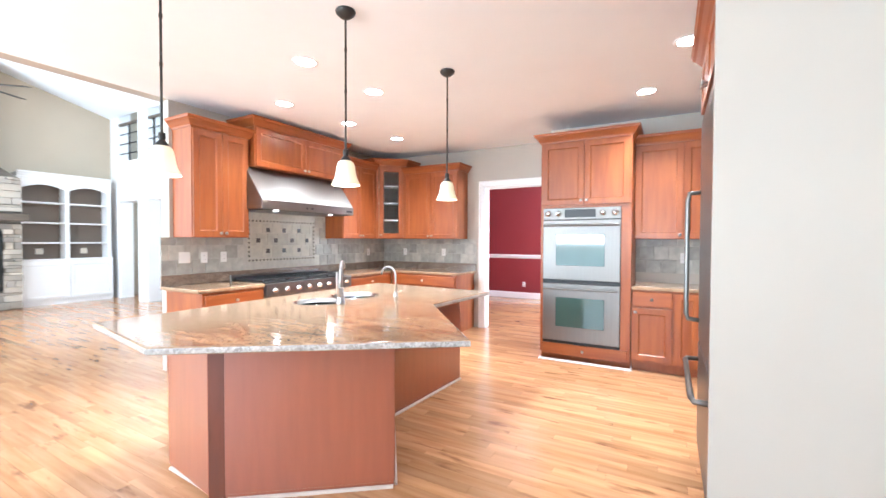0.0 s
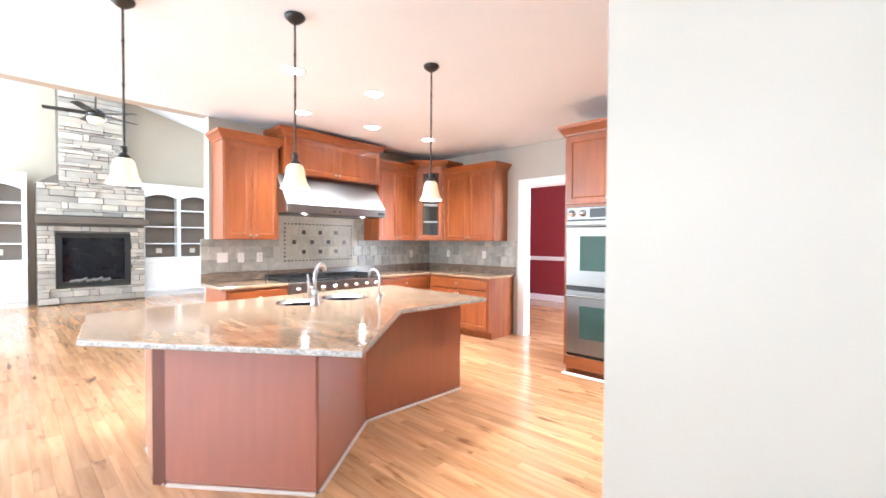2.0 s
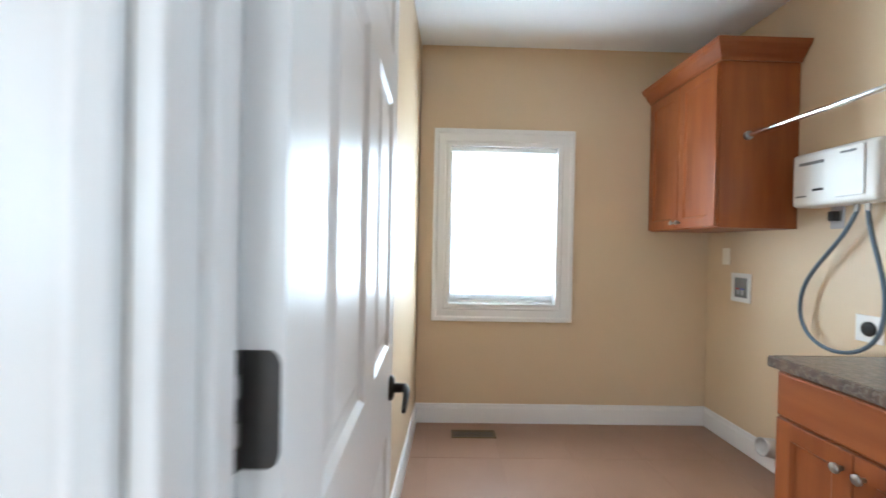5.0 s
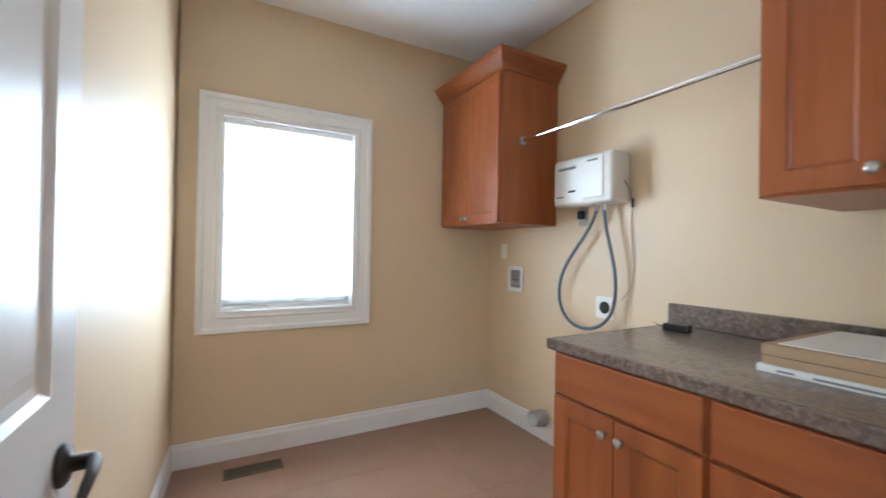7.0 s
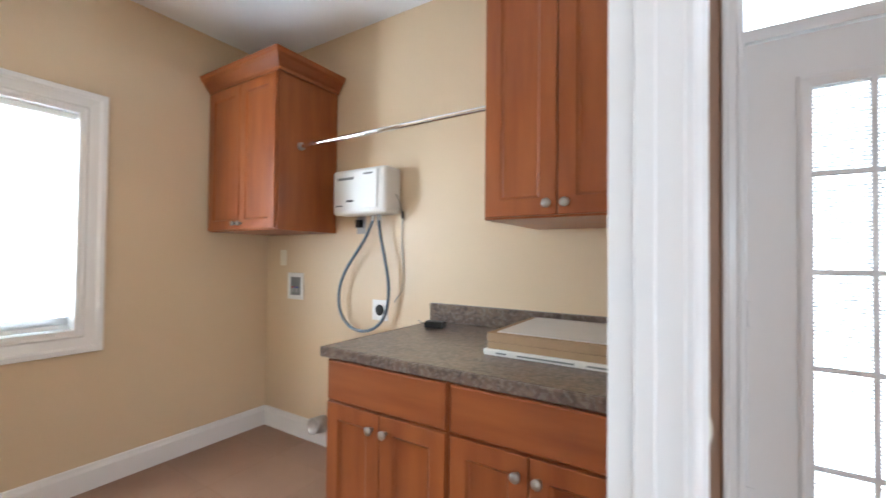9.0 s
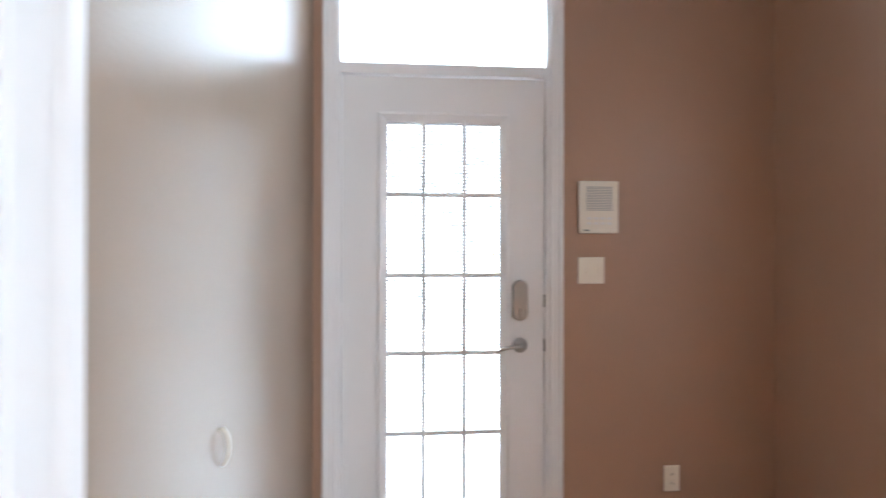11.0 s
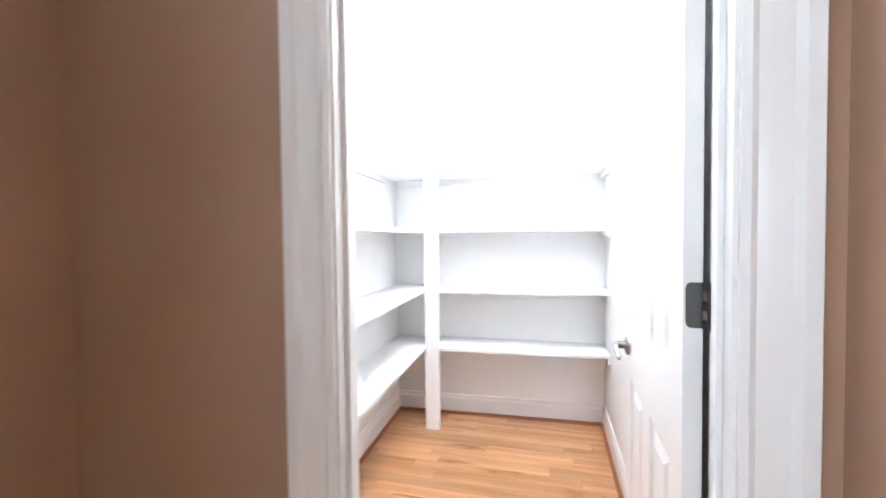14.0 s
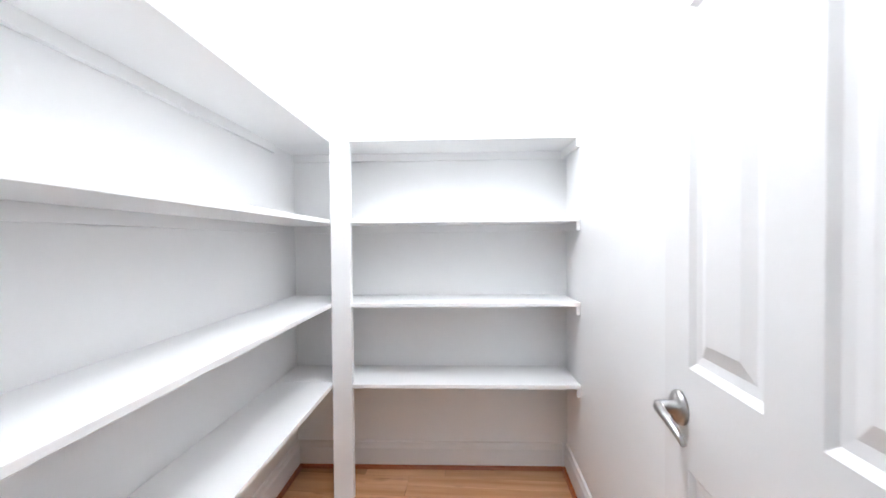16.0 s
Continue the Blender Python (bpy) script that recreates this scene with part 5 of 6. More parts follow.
for k in (1, 2):
    y = G0 + (G1 - G0) * k / 3
    bm = bmesh.new()
    box(bm, 3.766, 3.777, y - 0.0105, y + 0.0105, GZ0, GZ1, 0.003)
    part("muntin", bm, WHITE, leaf)
for z in (0.545, 0.893, 1.236, 1.585):
    bm = bmesh.new()
    box(bm, 3.7665, 3.7765, G0, G1, z - 0.009, z + 0.009, 0.003)
    part("muntin", bm, WHITE, leaf)
for x in (3.779, 3.806):
    bm = bmesh.new()
    box(bm, x, x + 0.003, G0, G1, GZ0, GZ1)
    g = part("pane", bm, GLASS, leaf)
    g.visible_shadow = False
bm = bmesh.new()
box(bm, 3.785, 3.803, G0 + 0.004, G1 - 0.004, GZ1 - 0.03, GZ1 - 0.002)
part("blind_head", bm, BLIND, leaf)
slat = bmesh.new()
box(slat, -0.006, 0.006, G0 + 0.006, G1 - 0.006, -0.0005, 0.0005)
slat.transform(Matrix.Rotation(radians(38), 4, 'Y'))
slat_me = mesh("slat", slat, BLIND)
for k in range(118):
    z = GZ0 + 0.02 + k * 0.0143
    if 0.52 < z < 0.56 or 1.68 < z < 1.70:
        z += 0.002
    ob = new("slat", slat_me)
    ob.parent = leaf
    ob.location = (3.7935, 0, z)
for z in (0.37, 1.07, 1.86):
    bm = bmesh.new()
    cyl(bm, (3.768, 2.026, z - 0.05), (3.768, 2.026, z + 0.05), 0.009, seg=12)
    box(bm, 3.768, 3.7725, 2.000, 2.023, z - 0.048, z + 0.048, 0.001)
    part("hinge", bm, WHITE, bd, "hinge painted white")
bm = bmesh.new()
for a, b in ((1.115, 1.133), (2.027, 2.045)):
    box(bm, 3.752, 3.918, a, b, 0, 2.56)
box(bm, 3.752, 3.918, 1.133, 2.027, 2.542, 2.56)
box(bm, 3.758, 3.86, 1.133, 2.027, 2.107, 2.152)
box(bm, 3.83, 3.86, 1.133, 1.15, 0, 2.107)
box(bm, 3.83, 3.86, 2.01, 2.027, 0, 2.107)
part("jamb_lining", bm, WHITE, bd)
bm = bmesh.new()
box(bm, 3.80, 3.804, 1.133, 2.027, 2.152, 2.542)
g = part("transom_pane", bm, GLASS, bd)
g.visible_shadow = False
casing("casing", bd, -2.041, -1.119, 2.556, wall_plane(XN(3.755), 0, -1), k=0.56)
bm = bmesh.new()
box(bm, 3.752, 3.93, 1.133, 2.027, 0.0, 0.018)
part("threshold", bm, NICKEL, bd)
bm = bmesh.new()
pts = []
for k in range(9):
    a = math.pi * k / 8
    pts.append((0.034 * math.cos(a), 0.055 + 0.034 * math.sin(a)))
for k in range(9):
    a = math.pi + math.pi * k / 8
    pts.append((0.034 * math.cos(a), -0.055 + 0.034 * math.sin(a)))
prism(bm, pts, 0.0, 0.024, 0.006)
box(bm, -0.006, 0.006, -0.075, -0.035, 0.022, 0.036, 0.003)
bm.transform(Matrix(((0, 0, -1, 3.772), (-1, 0, 0, 1.247), (0, 1, 0, 1.125), (0, 0, 0, 1))))
part("deadbolt", bm, NICKEL, bd, "rounded satin nickel deadbolt")
lever(bd, Matrix(((0, 0, -1, 3.772), (1, 0, 0, 1.245), (0, 1, 0, 0.925), (0, 0, 0, 1))))
for z in (0.925, 1.12):
    bm = bmesh.new()
    box(bm, 3.768, 3.773, 1.128, 1.138, z - 0.028, z + 0.028, 0.001)
    part("strike_plate", bm, HINGE, bd)

# wall plates on the brown wall
ic = thing("intercom", "ivory wall intercom with a speaker grille and buttons", "intercom", on_x(3.754, 0.903, 1.535))
bm = bmesh.new()
box(bm, -0.088, 0.088, -0.115, 0.115, 0, 0.022, 0.006, 2)
part("housing", bm, IVORY, ic)
bm = bmesh.new()
for k in range(15):
    z = 0.088 - k * 0.0072
    w = 0.058
    box(bm, -w, w, z - 0.0024, z + 0.0012, 0.0215, 0.0232)
part("grille", bm, mat("pale_grey_grille", (0.42, 0.41, 0.39), 0.6, vary=0.05), ic, "grey slotted speaker grille")
for r in range(2):
    for k in range(4):
        bm = bmesh.new()
        box(bm, -0.055 + k * 0.03, -0.035 + k * 0.03, -0.055 - r * 0.022, -0.045 - r * 0.022, 0.0215, 0.0245, 0.001)
        part("button", bm, PLASTIC, ic)
bm = bmesh.new()
box(bm, 0.03 - 0.10, 0.055 - 0.10, -0.105, -0.099, 0.0215, 0.0228)
part("print_bar", bm, PRINT_SHADE, ic)
plate(on_x(3.754, 0.931, 1.256), 0.118, 0.118, "ivory double switch plate on the brown wall", "switch", name="light_switch", category="switch")
plate(on_x(3.754, 0.56, 0.325), 0.072, 0.115, "ivory outlet low on the brown wall")
wl = thing("wall_hook", "thin curved pale hook on the cream wall", "hook", Matrix(((0.9994, 0, -0.0349, 3.00), (-0.0349, 0, -0.9994, 2.1684), (0, 1, 0, 0.872), (0, 0, 0, 1))))
bm = bmesh.new()
tube(bm, bez((0, 0.045, 0.0), (0, 0.035, 0.022), (0, -0.02, 0.026), (0, -0.045, 0.004), 14), 0.0045, 8)
part("arc", bm, IVORY, wl)

# ---------------------------------------------------------------- pantry
pd = six_panel_door("door_pantry", 0.70, 2.10, "white six-panel pantry door standing open", pose(2.250, -0.030, 0, 0, 0, -91), handle_sides=(-1,), st=0.098, mid=0.99)
door_hinges(pd, (0.385, 1.148, 1.915), (-0.004, 0.02))
bm = bmesh.new()
box(bm, 2.975, 2.979, 0.012, 0.04, 0.855, 0.915, 0.001)
solid("strike_plate", bm, HINGE, "dark metal strike plate on the pantry jamb", "strike plate")
# Strip added behind the jamb so the door gap does not show black.
bm = bmesh.new()
box(bm, 2.224, 2.2395, -0.0270, -0.0185, 0.0, 2.15)
solid("slit_cover", bm, WHITE, "white strip added to close the dark slit beside the pantry door", "trim", "structure")
sh = thing("pantry_post", "square white post that carries the pantry shelves", "post", PANTRY_SKEW)
bm = bmesh.new()
box(bm, 3.256, 3.350, -1.788, -1.750, 0.0, 2.70, 0.002)
part("upright", bm, PANTRY, sh)
for z in (0.535, 0.92, 1.316, 1.70):
    sb = thing("pantry_shelf", "white painted shelf on cleats along the pantry back wall", "shelf", PANTRY_SKEW, group="pantry shelves")
    bm = bmesh.new()
    box(bm, 2.184, 3.639, -2.049, -1.789, z, z + 0.02, 0.0015)
    box(bm, 2.184, 3.2555, -1.789, -1.750, z, z + 0.02, 0.0015)
    part("board", bm, PANTRY, sb)
    bm = bmesh.new()
    box(bm, 2.183, 2.201, -2.048, -1.756, z - 0.04, z, 0.001)
    part("cleat", bm, PANTRY, sb)
    bm = bmesh.new()
    box(bm, 2.202, 3.638, -2.049, -2.031, z - 0.04, z, 0.001)
    part("cleat", bm, PANTRY, sb)
    sl = thing("pantry_shelf", "long white painted shelf on cleats along the pantry side wall", "shelf", PANTRY_SKEW, group="pantry shelves")
    bm = bmesh.new()
    box(bm, 3.351, 3.639, -1.788, -0.06, z, z + 0.02, 0.0015)
    part("board", bm, PANTRY, sl)
    bm = bmesh.new()
    box(bm, 3.621, 3.639, -1.786, -0.06, z - 0.04, z, 0.001)
    part("cleat", bm, PANTRY, sl)
pant = thing("pantry_ceiling_light", "round white pantry ceiling light, switched on", "ceiling light", pose(2.75, -0.95, H))
bm = bmesh.new()
lathe(bm, [(0.16, 0), (0.16, -0.025), (0.145, -0.03), (0.14, -0.026)], (0, 0, 0))
part("rim", bm, WHITE, pant)
bm = bmesh.new()
lathe(bm, [(0.142, -0.024), (0.125, -0.05), (0.08, -0.075), (0.0, -0.088)], (0, 0, 0))
part("dome", bm, LAMP, pant, "glowing opal dome")
bulb("pantry_bulb", (2.75, -0.95, H - 0.3), 56, 0.24, (1.0, 0.985, 0.965))

# ---------------------------------------------------------------- great room
FX = -11.0
fpl = thing("fireplace", "tall ledge stone fireplace and chimney with dark mantel", "fireplace", pose(0, -0.2, 0))
bm = bmesh.new()
vs = [(1.62, 0), (3.40, 0), (3.40, 2.50), (3.06, 2.72), (3.06, 4.62), (1.95, 4.90), (1.95, 2.72), (1.62, 2.50)]
f = [bm.verts.new((FX + 0.50, y, z)) for y, z in vs]
b = [bm.verts.new((FX + 0.002, y, z)) for y, z in vs]
bm.faces.new(f)
bm.faces.new(b[::-1])
for i in range(8):
    bm.faces.new((f[i], f[(i + 1) % 8], b[(i + 1) % 8], b[i]))
bmesh.ops.recalc_face_normals(bm, faces=bm.faces[:])
part("core", bm, MORTAR, fpl, "dark mortar core")
st = bmesh.new()
box(st, 0, 1, -0.5, 0.5, -0.5, 0.5, 0.04)
for v in st.verts:
    v.co.x += 0.2 * noise.noise(v.co * 3.0)
stone_me = mesh("stone", st, LEDGE)
rs = random.Random(5)
z = 0.02
FB = (1.89, 3.13, 0.37, 1.49)
while z < 4.86:
    h = rs.choice((0.05, 0.065, 0.08, 0.10, 0.13))
    lo, hi = (1.62, 3.40) if z < 2.5 else (1.95, 3.06)
    if 1.66 < z + h and z < 1.82:
        z += h
        continue
    y = lo
    while y < hi - 0.01:
        w = min(rs.choice((0.12, 0.2, 0.3, 0.42, 0.6)) * rs.uniform(0.8, 1.2), hi - y)
        if hi - (y + w) < 0.1:
            w = hi - y
        mid = y + w / 2
        top = 4.93 - (mid - 1.83) * 0.25
        segs = [(y, y + w)]
        if z + h > FB[2] and z < FB[3]:
            segs = [s for s in ((y, min(y + w, FB[0])), (max(y, FB[1]), y + w)) if s[1] - s[0] > 0.03]
        if z + h < top:
            for a, c in segs:
                ob = new("stone", stone_me)
                ob.parent = fpl
                ob.location = (FX + 0.49, (a + c) / 2, z + h / 2)
                ob.scale = (rs.uniform(0.03, 0.10), c - a - rs.uniform(0.004, 0.016), h - rs.uniform(0.003, 0.012))
                ob.rotation_euler = (rs.uniform(-0.02, 0.02), 0, rs.uniform(-0.03, 0.03))
        y += w
    z += h
bm = bmesh.new()
box(bm, FX + 0.48, FX + 0.78, 1.59, 3.44, 1.68, 1.82, 0.012)
part("mantel", bm, MANTEL, fpl, "dark wooden mantel beam")
bm = bmesh.new()
sweep(bm, [(FB[0], FB[2]), (FB[0], FB[3]), (FB[1], FB[3]), (FB[1], FB[2])], [(0, 0), (0, 0.035), (0.10, 0.02), (0.10, -0.12), (0.02, -0.12)], Matrix(((0, 0, 1, FX + 0.53), (1, 0, 0, 0), (0, 1, 0, 0), (0, 0, 0, 1))), True)
part("firebox_frame", bm, BLACK, fpl, "black metal firebox frame")
bm = bmesh.new()
box(bm, FX + 0.515, FX + 0.52, FB[0] + 0.08, FB[1] - 0.08, FB[2] + 0.08, FB[3] - 0.08)
part("firebox_glass", bm, mat("black_glass", (0.008, 0.008, 0.011), 0.05, vary=0.2, spec=0.3), fpl, "dark reflective glass")
bm = bmesh.new()
for k in range(5):
    cyl(bm, (FX + 0.56, 2.1 + 0.13 * k, 0.47), (FX + 0.55, 2.25 + 0.13 * k, 0.50 + 0.03 * (k % 2)), 0.03, seg=8)
part("logs", bm, mat("grey_logs", (0.2, 0.18, 0.16), 0.9, vary=0.3, scale=10), fpl, "pale gas logs")


def bookcase(y0, y1, label):
    root = thing("bookcase", label, "bookcase", pose(FX + 0.38, y0, 0, 0, 0, 90), "built-in bookcases")
    w = y1 - y0
    bm = bmesh.new()
    box(bm, 0, w, 0.0, 0.37, 0.09, 0.90, 0.002)
    box(bm, 0, w, 0.03, 0.37, 0.0, 0.09)
    base = part("base", bm, WHITE, root, "white base cupboard")
    for k in range(2):
        a = 0.02 + k * (w - 0.02) / 2
        shaker(root, a, a + (w - 0.04) / 2 - 0.004, 0.12, 0.87, material=WHITE, name="cupboard_door")
    bm = bmesh.new()
    box(bm, -0.01, w + 0.01, -0.02, 0.37, 0.90, 0.935, 0.004)
    part("ledge", bm, WHITE, root)
    bm = bmesh.new()
    box(bm, 0, w, 0.35, 0.372, 0.935, 2.56)
    part("back_panel", bm, SHELFBACK, root, "taupe back panel")
    for u in (0.0, w / 2 - 0.035, w - 0.07):
        bm = bmesh.new()
        box(bm, u, u + 0.07, 0.06, 0.35, 0.935, 2.56, 0.002)
        part("upright", bm, WHITE, root)
    for c in range(2):
        a, b = (0.07, w / 2 - 0.035) if c == 0 else (w / 2 + 0.035, w - 0.07)
        for z in (1.25, 1.66, 2.07):
            bm = bmesh.new()
            box(bm, a, b, 0.09, 0.35, z, z + 0.03, 0.002)
            part("shelf", bm, WHITE, root)
        bm = bmesh.new()
        n = 10
        lo = [bm.verts.new((a + (b - a) * i / n, 0.062, 2.36 + 0.09 * math.sin(math.pi * i / n))) for i in range(n + 1)]
        hi = [bm.verts.new((a + (b - a) * i / n, 0.062, 2.56)) for i in range(n + 1)]
        lo2 = [bm.verts.new((v.co.x, 0.085, v.co.z)) for v in lo]
        for i in range(n):
            bm.faces.new((lo[i], lo[i + 1], hi[i + 1], hi[i]))
            bm.faces.new((lo[i], lo2[i], lo2[i + 1], lo[i + 1]))
        part("arch", bm, WHITE, root, "white arched valance")
        pm = Matrix.Translation(((a + b) / 2, 0.349, 1.09)) @ Matrix(((1, 0, 0, 0), (0, 0, -1, 0), (0, 1, 0, 0), (0, 0, 0, 1)))
        bm = bmesh.new()
        box(bm, -0.06, 0.06, -0.06, 0.06, 0, 0.008, 0.002)
        bm.transform(pm)
        part("cover_plate", bm, IVORY, root, "ivory cover plate")
    bm = bmesh.new()
    box(bm, 0, w, 0.05, 0.372, 2.56, 2.66, 0.002)
    sweep(bm, [(0, 0.05), (w, 0.05)], [(0, 2.60), (0.01, 2.60), (0.03, 2.64), (0.055, 2.665), (0.06, 2.69), (0, 2.69)])
    part("cornice", bm, WHITE, root)
    return root


bookcase(3.185, 4.72, "white built-in bookcase with taupe back and arched tops")
bookcase(-0.22, 1.295, "white built-in bookcase with empty taupe shelves")

fan = thing("ceiling_fan", "dark ceiling fan with a pale light bowl", "ceiling fan", pose(-8.0, 2.05, 0))
bm = bmesh.new()
cyl(bm, (0, 0, 3.55), (0, 0, 4.85), 0.014, seg=10)
part("rod", bm, BRONZE, fan)
bm = bmesh.new()
lathe(bm, [(0.0, 3.58), (0.05, 3.575), (0.11, 3.54), (0.13, 3.49), (0.12, 3.44), (0.07, 3.42), (0.0, 3.42)], (0, 0, 0))
part("motor", bm, BRONZE, fan)
bm = bmesh.new()
lathe(bm, [(0.12, 3.425), (0.125, 3.39), (0.10, 3.34), (0.05, 3.315), (0.0, 3.31)], (0, 0, 0))
part("light_bowl", bm, SHADE, fan, "pale glass light bowl")
for k in range(5):
    bm = bmesh.new()
    box(bm, 0.12, 0.66, -0.065, 0.065, -0.004, 0.004, 0.003)
    bm.transform(Matrix.Translation((0, 0, 3.49)) @ Matrix.Rotation(2 * math.pi * k / 5 + 0.75, 4, 'Z') @ Matrix.Rotation(radians(10), 4, 'X'))
    part("blade", bm, BRONZE, fan)

rail = thing("loft_railing", "dark metal loft railing with a wooden handrail", "railing")
bm = bmesh.new()
box(bm, -10.75, -7.6, 4.86, 4.92, 3.92, 3.97, 0.006)
part("handrail", bm, MANTEL, rail, "wooden handrail")
for z in (3.28, 3.5, 3.72):
    bm = bmesh.new()
    cyl(bm, (-10.75, 4.89, z), (-7.6, 4.89, z), 0.012, seg=8)
    part("rod", bm, BRONZE, rail)
for k in range(7):
    bm = bmesh.new()
    x = -10.73 + k * 0.52
    box(bm, x, x + 0.03, 4.875, 4.905, 3.10, 3.92)
    part("baluster", bm, BRONZE, rail)

# dining room window
dw = thing("window_dining", "white cased dining room window", "window", kind="structure")
casing("casing", dw, -1.9, -0.75, 2.2, wall_plane(YM(9.5), 0, -1), 0.75, True)
bm = bmesh.new()
for a, b, c, d in ((-1.9, -1.85, 0.75, 2.2), (-0.8, -0.75, 0.75, 2.2), (-1.85, -0.8, 0.75, 0.81), (-1.85, -0.8, 2.14, 2.2), (-1.85, -0.8, 1.45, 1.50)):
    box(bm, a, b, 9.53, 9.6, c, d)
part("sash", bm, WHITE, dw)
plate(on_y(-2.55, 9.499, 0.33), 0.072, 0.115, "white outlet on the red dining room wall", material=PLASTIC)

# ---------------------------------------------------------------- wall plates in the kitchen
plate(on_px(XW + 0.012, 2.665, 1.16), 0.115, 0.115, "white double switch plate on the tiles", "switch", PLASTIC, name="light_switch", category="switch")
for y in (2.87, 3.09):
    plate(on_px(XW + 0.012, y, 1.155), 0.072, 0.115, "white outlet on the tile backsplash", material=PLASTIC)
plate(on_px(XW + 0.012, 5.62, 1.15), 0.072, 0.115, "white outlet on the tile backsplash", material=PLASTIC)
for x in (-3.54, -2.79):
    plate(on_y(x, YW - 0.012, 1.155), 0.072, 0.115, "white outlet on the tile backsplash", material=PLASTIC)
plate(on_y(0.55, 5.508, 1.16), 0.072, 0.115, "white outlet on the tiles by the refrigerator", material=PLASTIC)

# ---------------------------------------------------------------- tile backsplash
def tile_field(parent, name, u0, u1, z0, z1, size, m, material, skip=None, thick=0.009, shift=0.5):
    """Tiles as single pieces; m takes (u, z, off) to the world."""
    cache = {}
    row, z = 0, z0
    while z < z1 - 0.012:
        h = min(size, z1 - z)
        u = u0 - (size * shift if row % 2 else 0)
        while u < u1 - 0.012:
            a, b = max(u, u0), min(u + size, u1)
            u += size
            if b - a < 0.02 or (skip and a < skip[1] - 0.01 and b > skip[0] + 0.01 and z < skip[3] - 0.01 and z + h > skip[2] + 0.01):
                continue
            key = (round(b - a, 3), round(h, 3))
            if key not in cache:
                bm = bmesh.new()
                box(bm, -(b - a) / 2 + 0.002, (b - a) / 2 - 0.002, -h / 2 + 0.002, h / 2 - 0.002, 0, thick, 0.0025)
                cache[key] = mesh(name, bm, material)
            ob = new(name, cache[key])
            ob.parent = parent
            ob.matrix_basis = m @ Matrix.Translation(((a + b) / 2, z + h / 2, 0))
        z += h
        row += 1


PW = Matrix(((0, 0, 1, XW + 0.002), (1, 0, 0, 0), (0, 1, 0, 0), (0, 0, 0, 1)))
PB = Matrix(((1, 0, 0, 0), (0, 0, -1, YW - 0.002), (0, 1, 0, 0), (0, 0, 0, 1)))
PO = Matrix(((1, 0, 0, 0), (0, 0, -1, 5.518), (0, 1, 0, 0), (0, 0, 0, 1)))
ZT = CT + 0.107
bs = thing("backsplash", "grey-green tumbled stone tile backsplash", "backsplash", kind="structure")
bm = bmesh.new()
box(bm, XW + 0.0005, XW + 0.004, 2.44, YW - 0.003, ZT, 1.372)
box(bm, XW + 0.0005, XW + 0.004, 3.18, 4.695, 1.3725, 1.69)
box(bm, XW + 0.005, -2.215, YW - 0.004, YW - 0.0005, ZT, 1.372)
box(bm, 0.03, 1.39, 5.516, 5.5195, ZT, 1.372)
part("grout", bm, GROUT, bs, "pale grout bed")
MED = (3.39, 4.45, 1.075, 1.60)
tile_field(bs, "tile", 2.44, YW - 0.012, ZT, 1.37, 0.15, PW, TILE, MED)
tile_field(bs, "tile", 3.18, 4.695, 1.373, 1.688, 0.15, PW, TILE, MED)
tile_field(bs, "tile", XW + 0.012, -2.215, ZT, 1.37, 0.15, PB, TILE)
tile_field(bs, "tile", 0.03, 1.39, ZT, 1.37, 0.15, PO, TILE)
# inset panel with dark accents and a mosaic border
tile_field(bs, "pale_tile", MED[0] + 0.05, MED[1] - 0.05, MED[2] + 0.05, MED[3] - 0.05, 0.152, PW, TILE_L, None, 0.008, 0.5)
acc = bmesh.new()
box(acc, -0.027, 0.027, -0.027, 0.027, 0.006, 0.013, 0.002)
acc_me = mesh("accent_tile", acc, TILE_D)
for z, us in ((1.47, (0.27, 0.5, 0.73)), (1.34, (0.14, 0.38, 0.62, 0.86)), (1.21, (0.27, 0.5, 0.73))):
    for u in us:
        ob = new("accent_tile", acc_me)
        ob.parent = bs
        ob.matrix_basis = PW @ Matrix.Translation((MED[0] + u * (MED[1] - MED[0]), z, 0))
for (a, b, c, d) in ((MED[0], MED[1], MED[2], MED[2] + 0.045), (MED[0], MED[1], MED[3] - 0.045, MED[3]), (MED[0], MED[0] + 0.045, MED[2] + 0.05, MED[3] - 0.05), (MED[1] - 0.045, MED[1], MED[2] + 0.05, MED[3] - 0.05)):
    bm = bmesh.new()
    box(bm, a + 0.002, b - 0.002, c + 0.002, d - 0.002, 0.0, 0.006, 0.001)
    bd0 = part("border_strip", bm, TILE_L, bs, m=PW)
    n = max(int(max(b - a, d - c) / 0.05), 1)
    bm = bmesh.new()
    for k in range(n):
        if b - a > d - c:
            cu, cz = a + (k + 0.5) * (b - a) / n, (c + d) / 2
        else:
            cu, cz = (a + b) / 2, c + (k + 0.5) * (d - c) / n
        box(bm, cu - 0.010, cu + 0.010, cz - 0.010, cz + 0.010, 0.005, 0.009)
    tagged(part("mosaic", bm, TILE_D, bd0), kind="stuff")

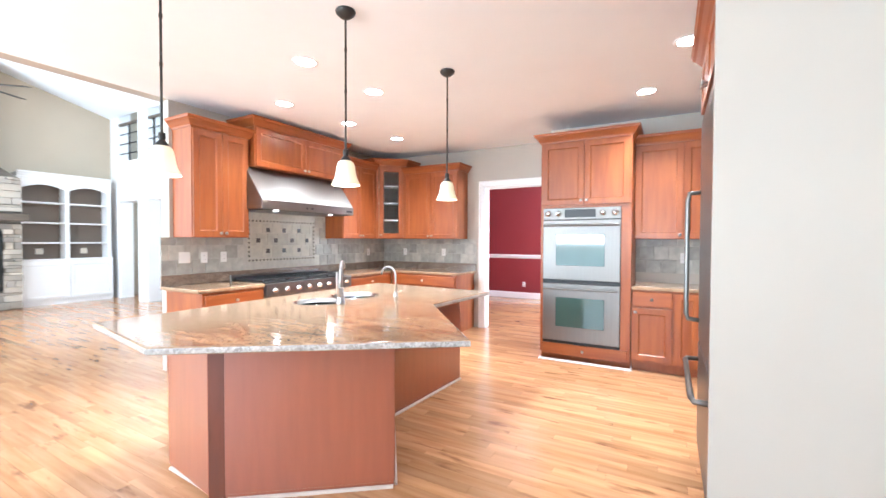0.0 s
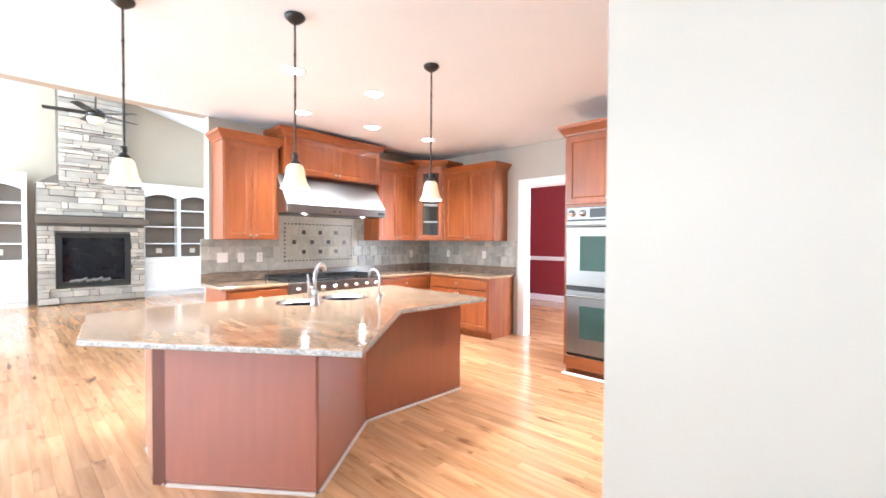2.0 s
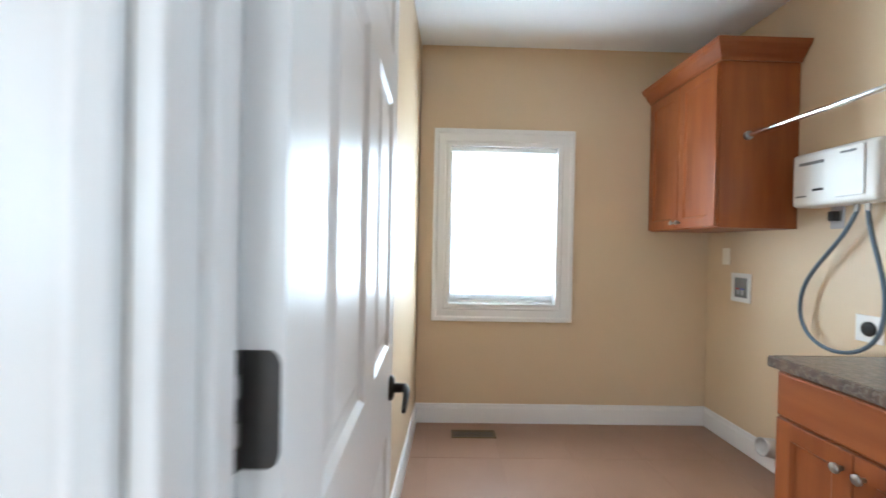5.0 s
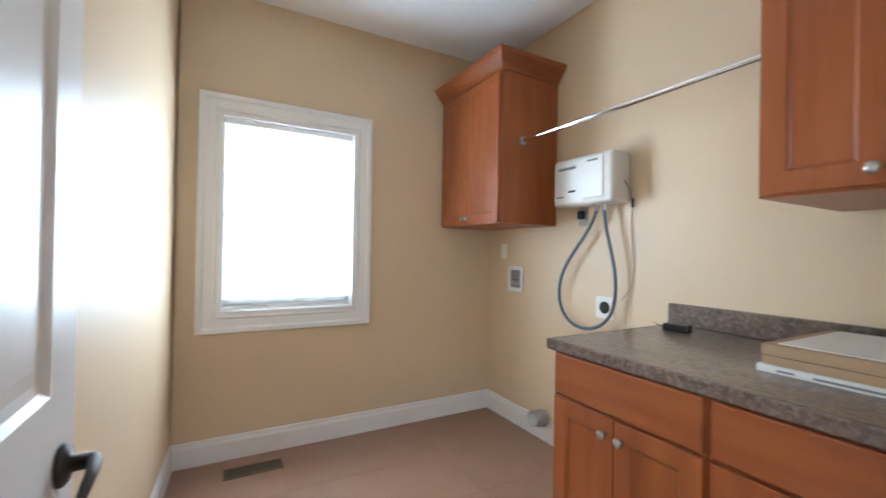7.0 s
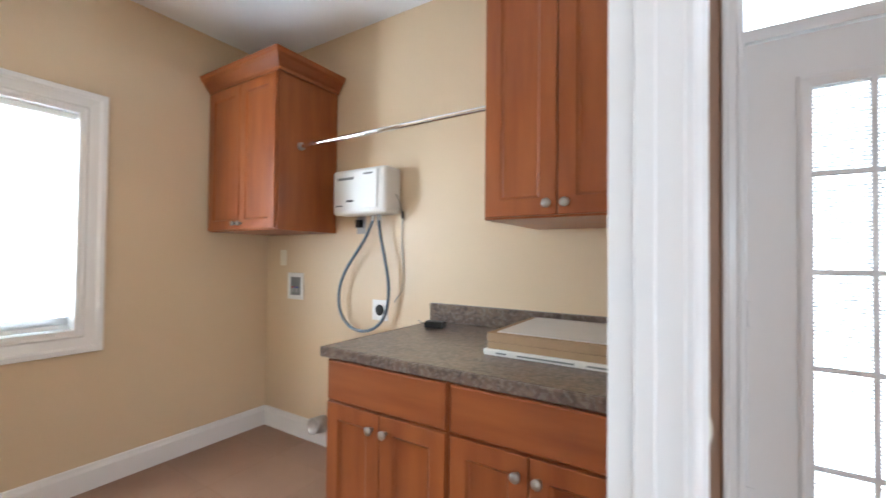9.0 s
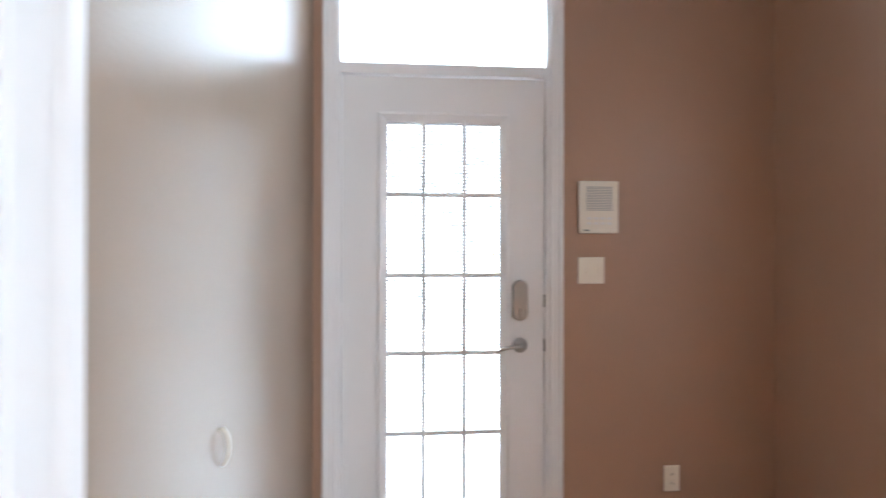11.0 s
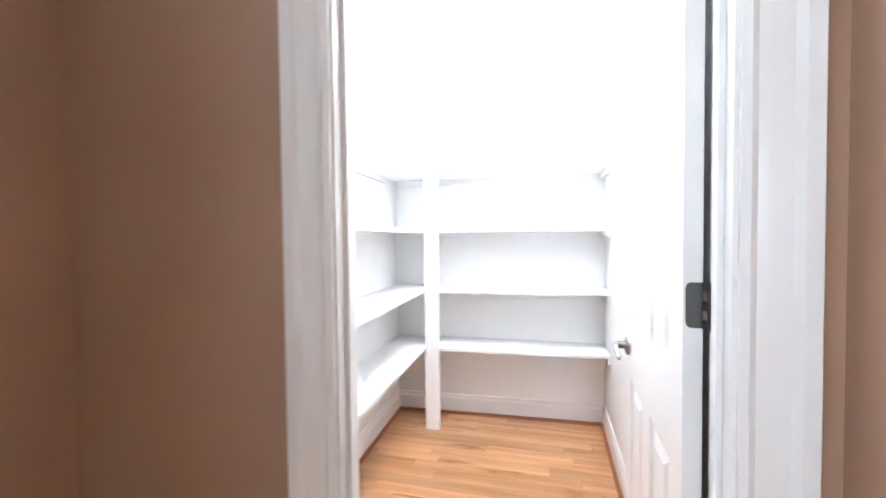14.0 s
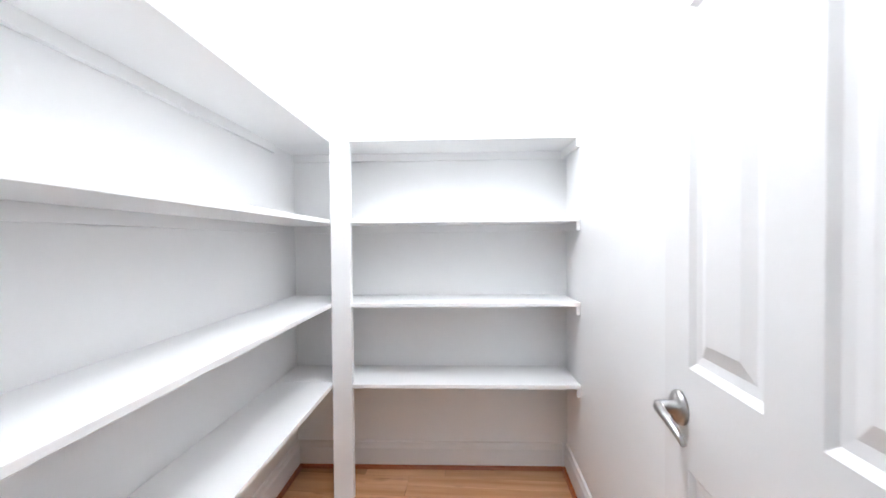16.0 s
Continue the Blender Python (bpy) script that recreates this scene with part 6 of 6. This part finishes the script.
# ---------------------------------------------------------------- floors
lf = thing("floor_laundry", "tan ceramic tile floor of the laundry room", "floor", kind="structure")
bm = bmesh.new()
prism(bm, [(1.40, 2.21), (3.76, 2.16), (3.76, 5.0), (1.56, 5.0)], -0.011, -0.001)
part("grout", bm, LGROUT, lf)
lt = bmesh.new()
box(lt, -0.2242, 0.2242, -0.2242, 0.2242, -0.004, 0.0, 0.0006)
lt_me = mesh("tile", lt, LTILE)
for i in range(6):
    for j in range(7):
        x, y = 1.38 + i * 0.45 + 0.1, 2.44 + j * 0.45
        if x < 3.98 and y < 5.2:
            ob = new("tile", lt_me)
            ob.parent = lf
            ob.location = (x, y, 0)

fl = thing("floor", "warm oak strip floor with varied knotty boards", "floor", kind="structure")
PWID = 0.083
plank = bmesh.new()
box(plank, -0.5, 0.5, -PWID / 2 + 0.0006, PWID / 2 - 0.0006, -0.011, 0.0)
plank_me = mesh("board", plank, OAK)
rest = bmesh.new()
rp = random.Random(11)
made = 0
AREAS = [(-11.0, 2.1, -4.1, 2.2), (-11.0, 1.40, 2.2, 6.2), (1.42, 3.755, -2.19, 2.19), (-4.45, 2.0, 6.2, 9.5)]
rows_v, rows_f = [], []
for x0, x1, y0, y1 in AREAS:
    y = y0
    while y < y1 - 0.01:
        x = x0 - rp.uniform(0, 0.8)
        while x < x1:
            ln = rp.uniform(0.35, 1.25)
            a, b = max(x, x0), min(x + ln, x1)
            x += ln
            if b - a < 0.02 or (a >= 2.1 and x0 < 0 and y > 0):
                continue
            near = (-0.9 < (a + b) / 2 < 1.3 and 0.9 < y < 4.6) or (2.2 < (a + b) / 2 < 3.6 and -2.0 < y < -0.7)
            if near and made < 300:
                ob = new("board", plank_me)
                ob.parent = fl
                ob.location = ((a + b) / 2, y + PWID / 2, 0)
                ob.scale = (b - a - 0.0012, 1, 1)
                made += 1
            else:
                k = len(rows_v)
                c0, c1 = y + 0.0006, min(y + PWID, y1) - 0.0006
                rows_v += [(a + 0.0006, c0, 0), (b - 0.0006, c0, 0), (b - 0.0006, c1, 0), (a + 0.0006, c1, 0), (a + 0.0006, c0, -0.011), (b - 0.0006, c0, -0.011), (b - 0.0006, c1, -0.011), (a + 0.0006, c1, -0.011)]
                rows_f += [(k, k + 1, k + 2, k + 3), (k, k + 4, k + 5, k + 1), (k + 1, k + 5, k + 6, k + 2), (k + 2, k + 6, k + 7, k + 3), (k + 3, k + 7, k + 4, k)]
        y += PWID
me = bpy.data.meshes.new("boards")
me.from_pydata(rows_v, [], rows_f)
me.materials.append(OAK)
ob = new("boards", me)
ob.parent = fl
tagged(ob, kind="stuff")
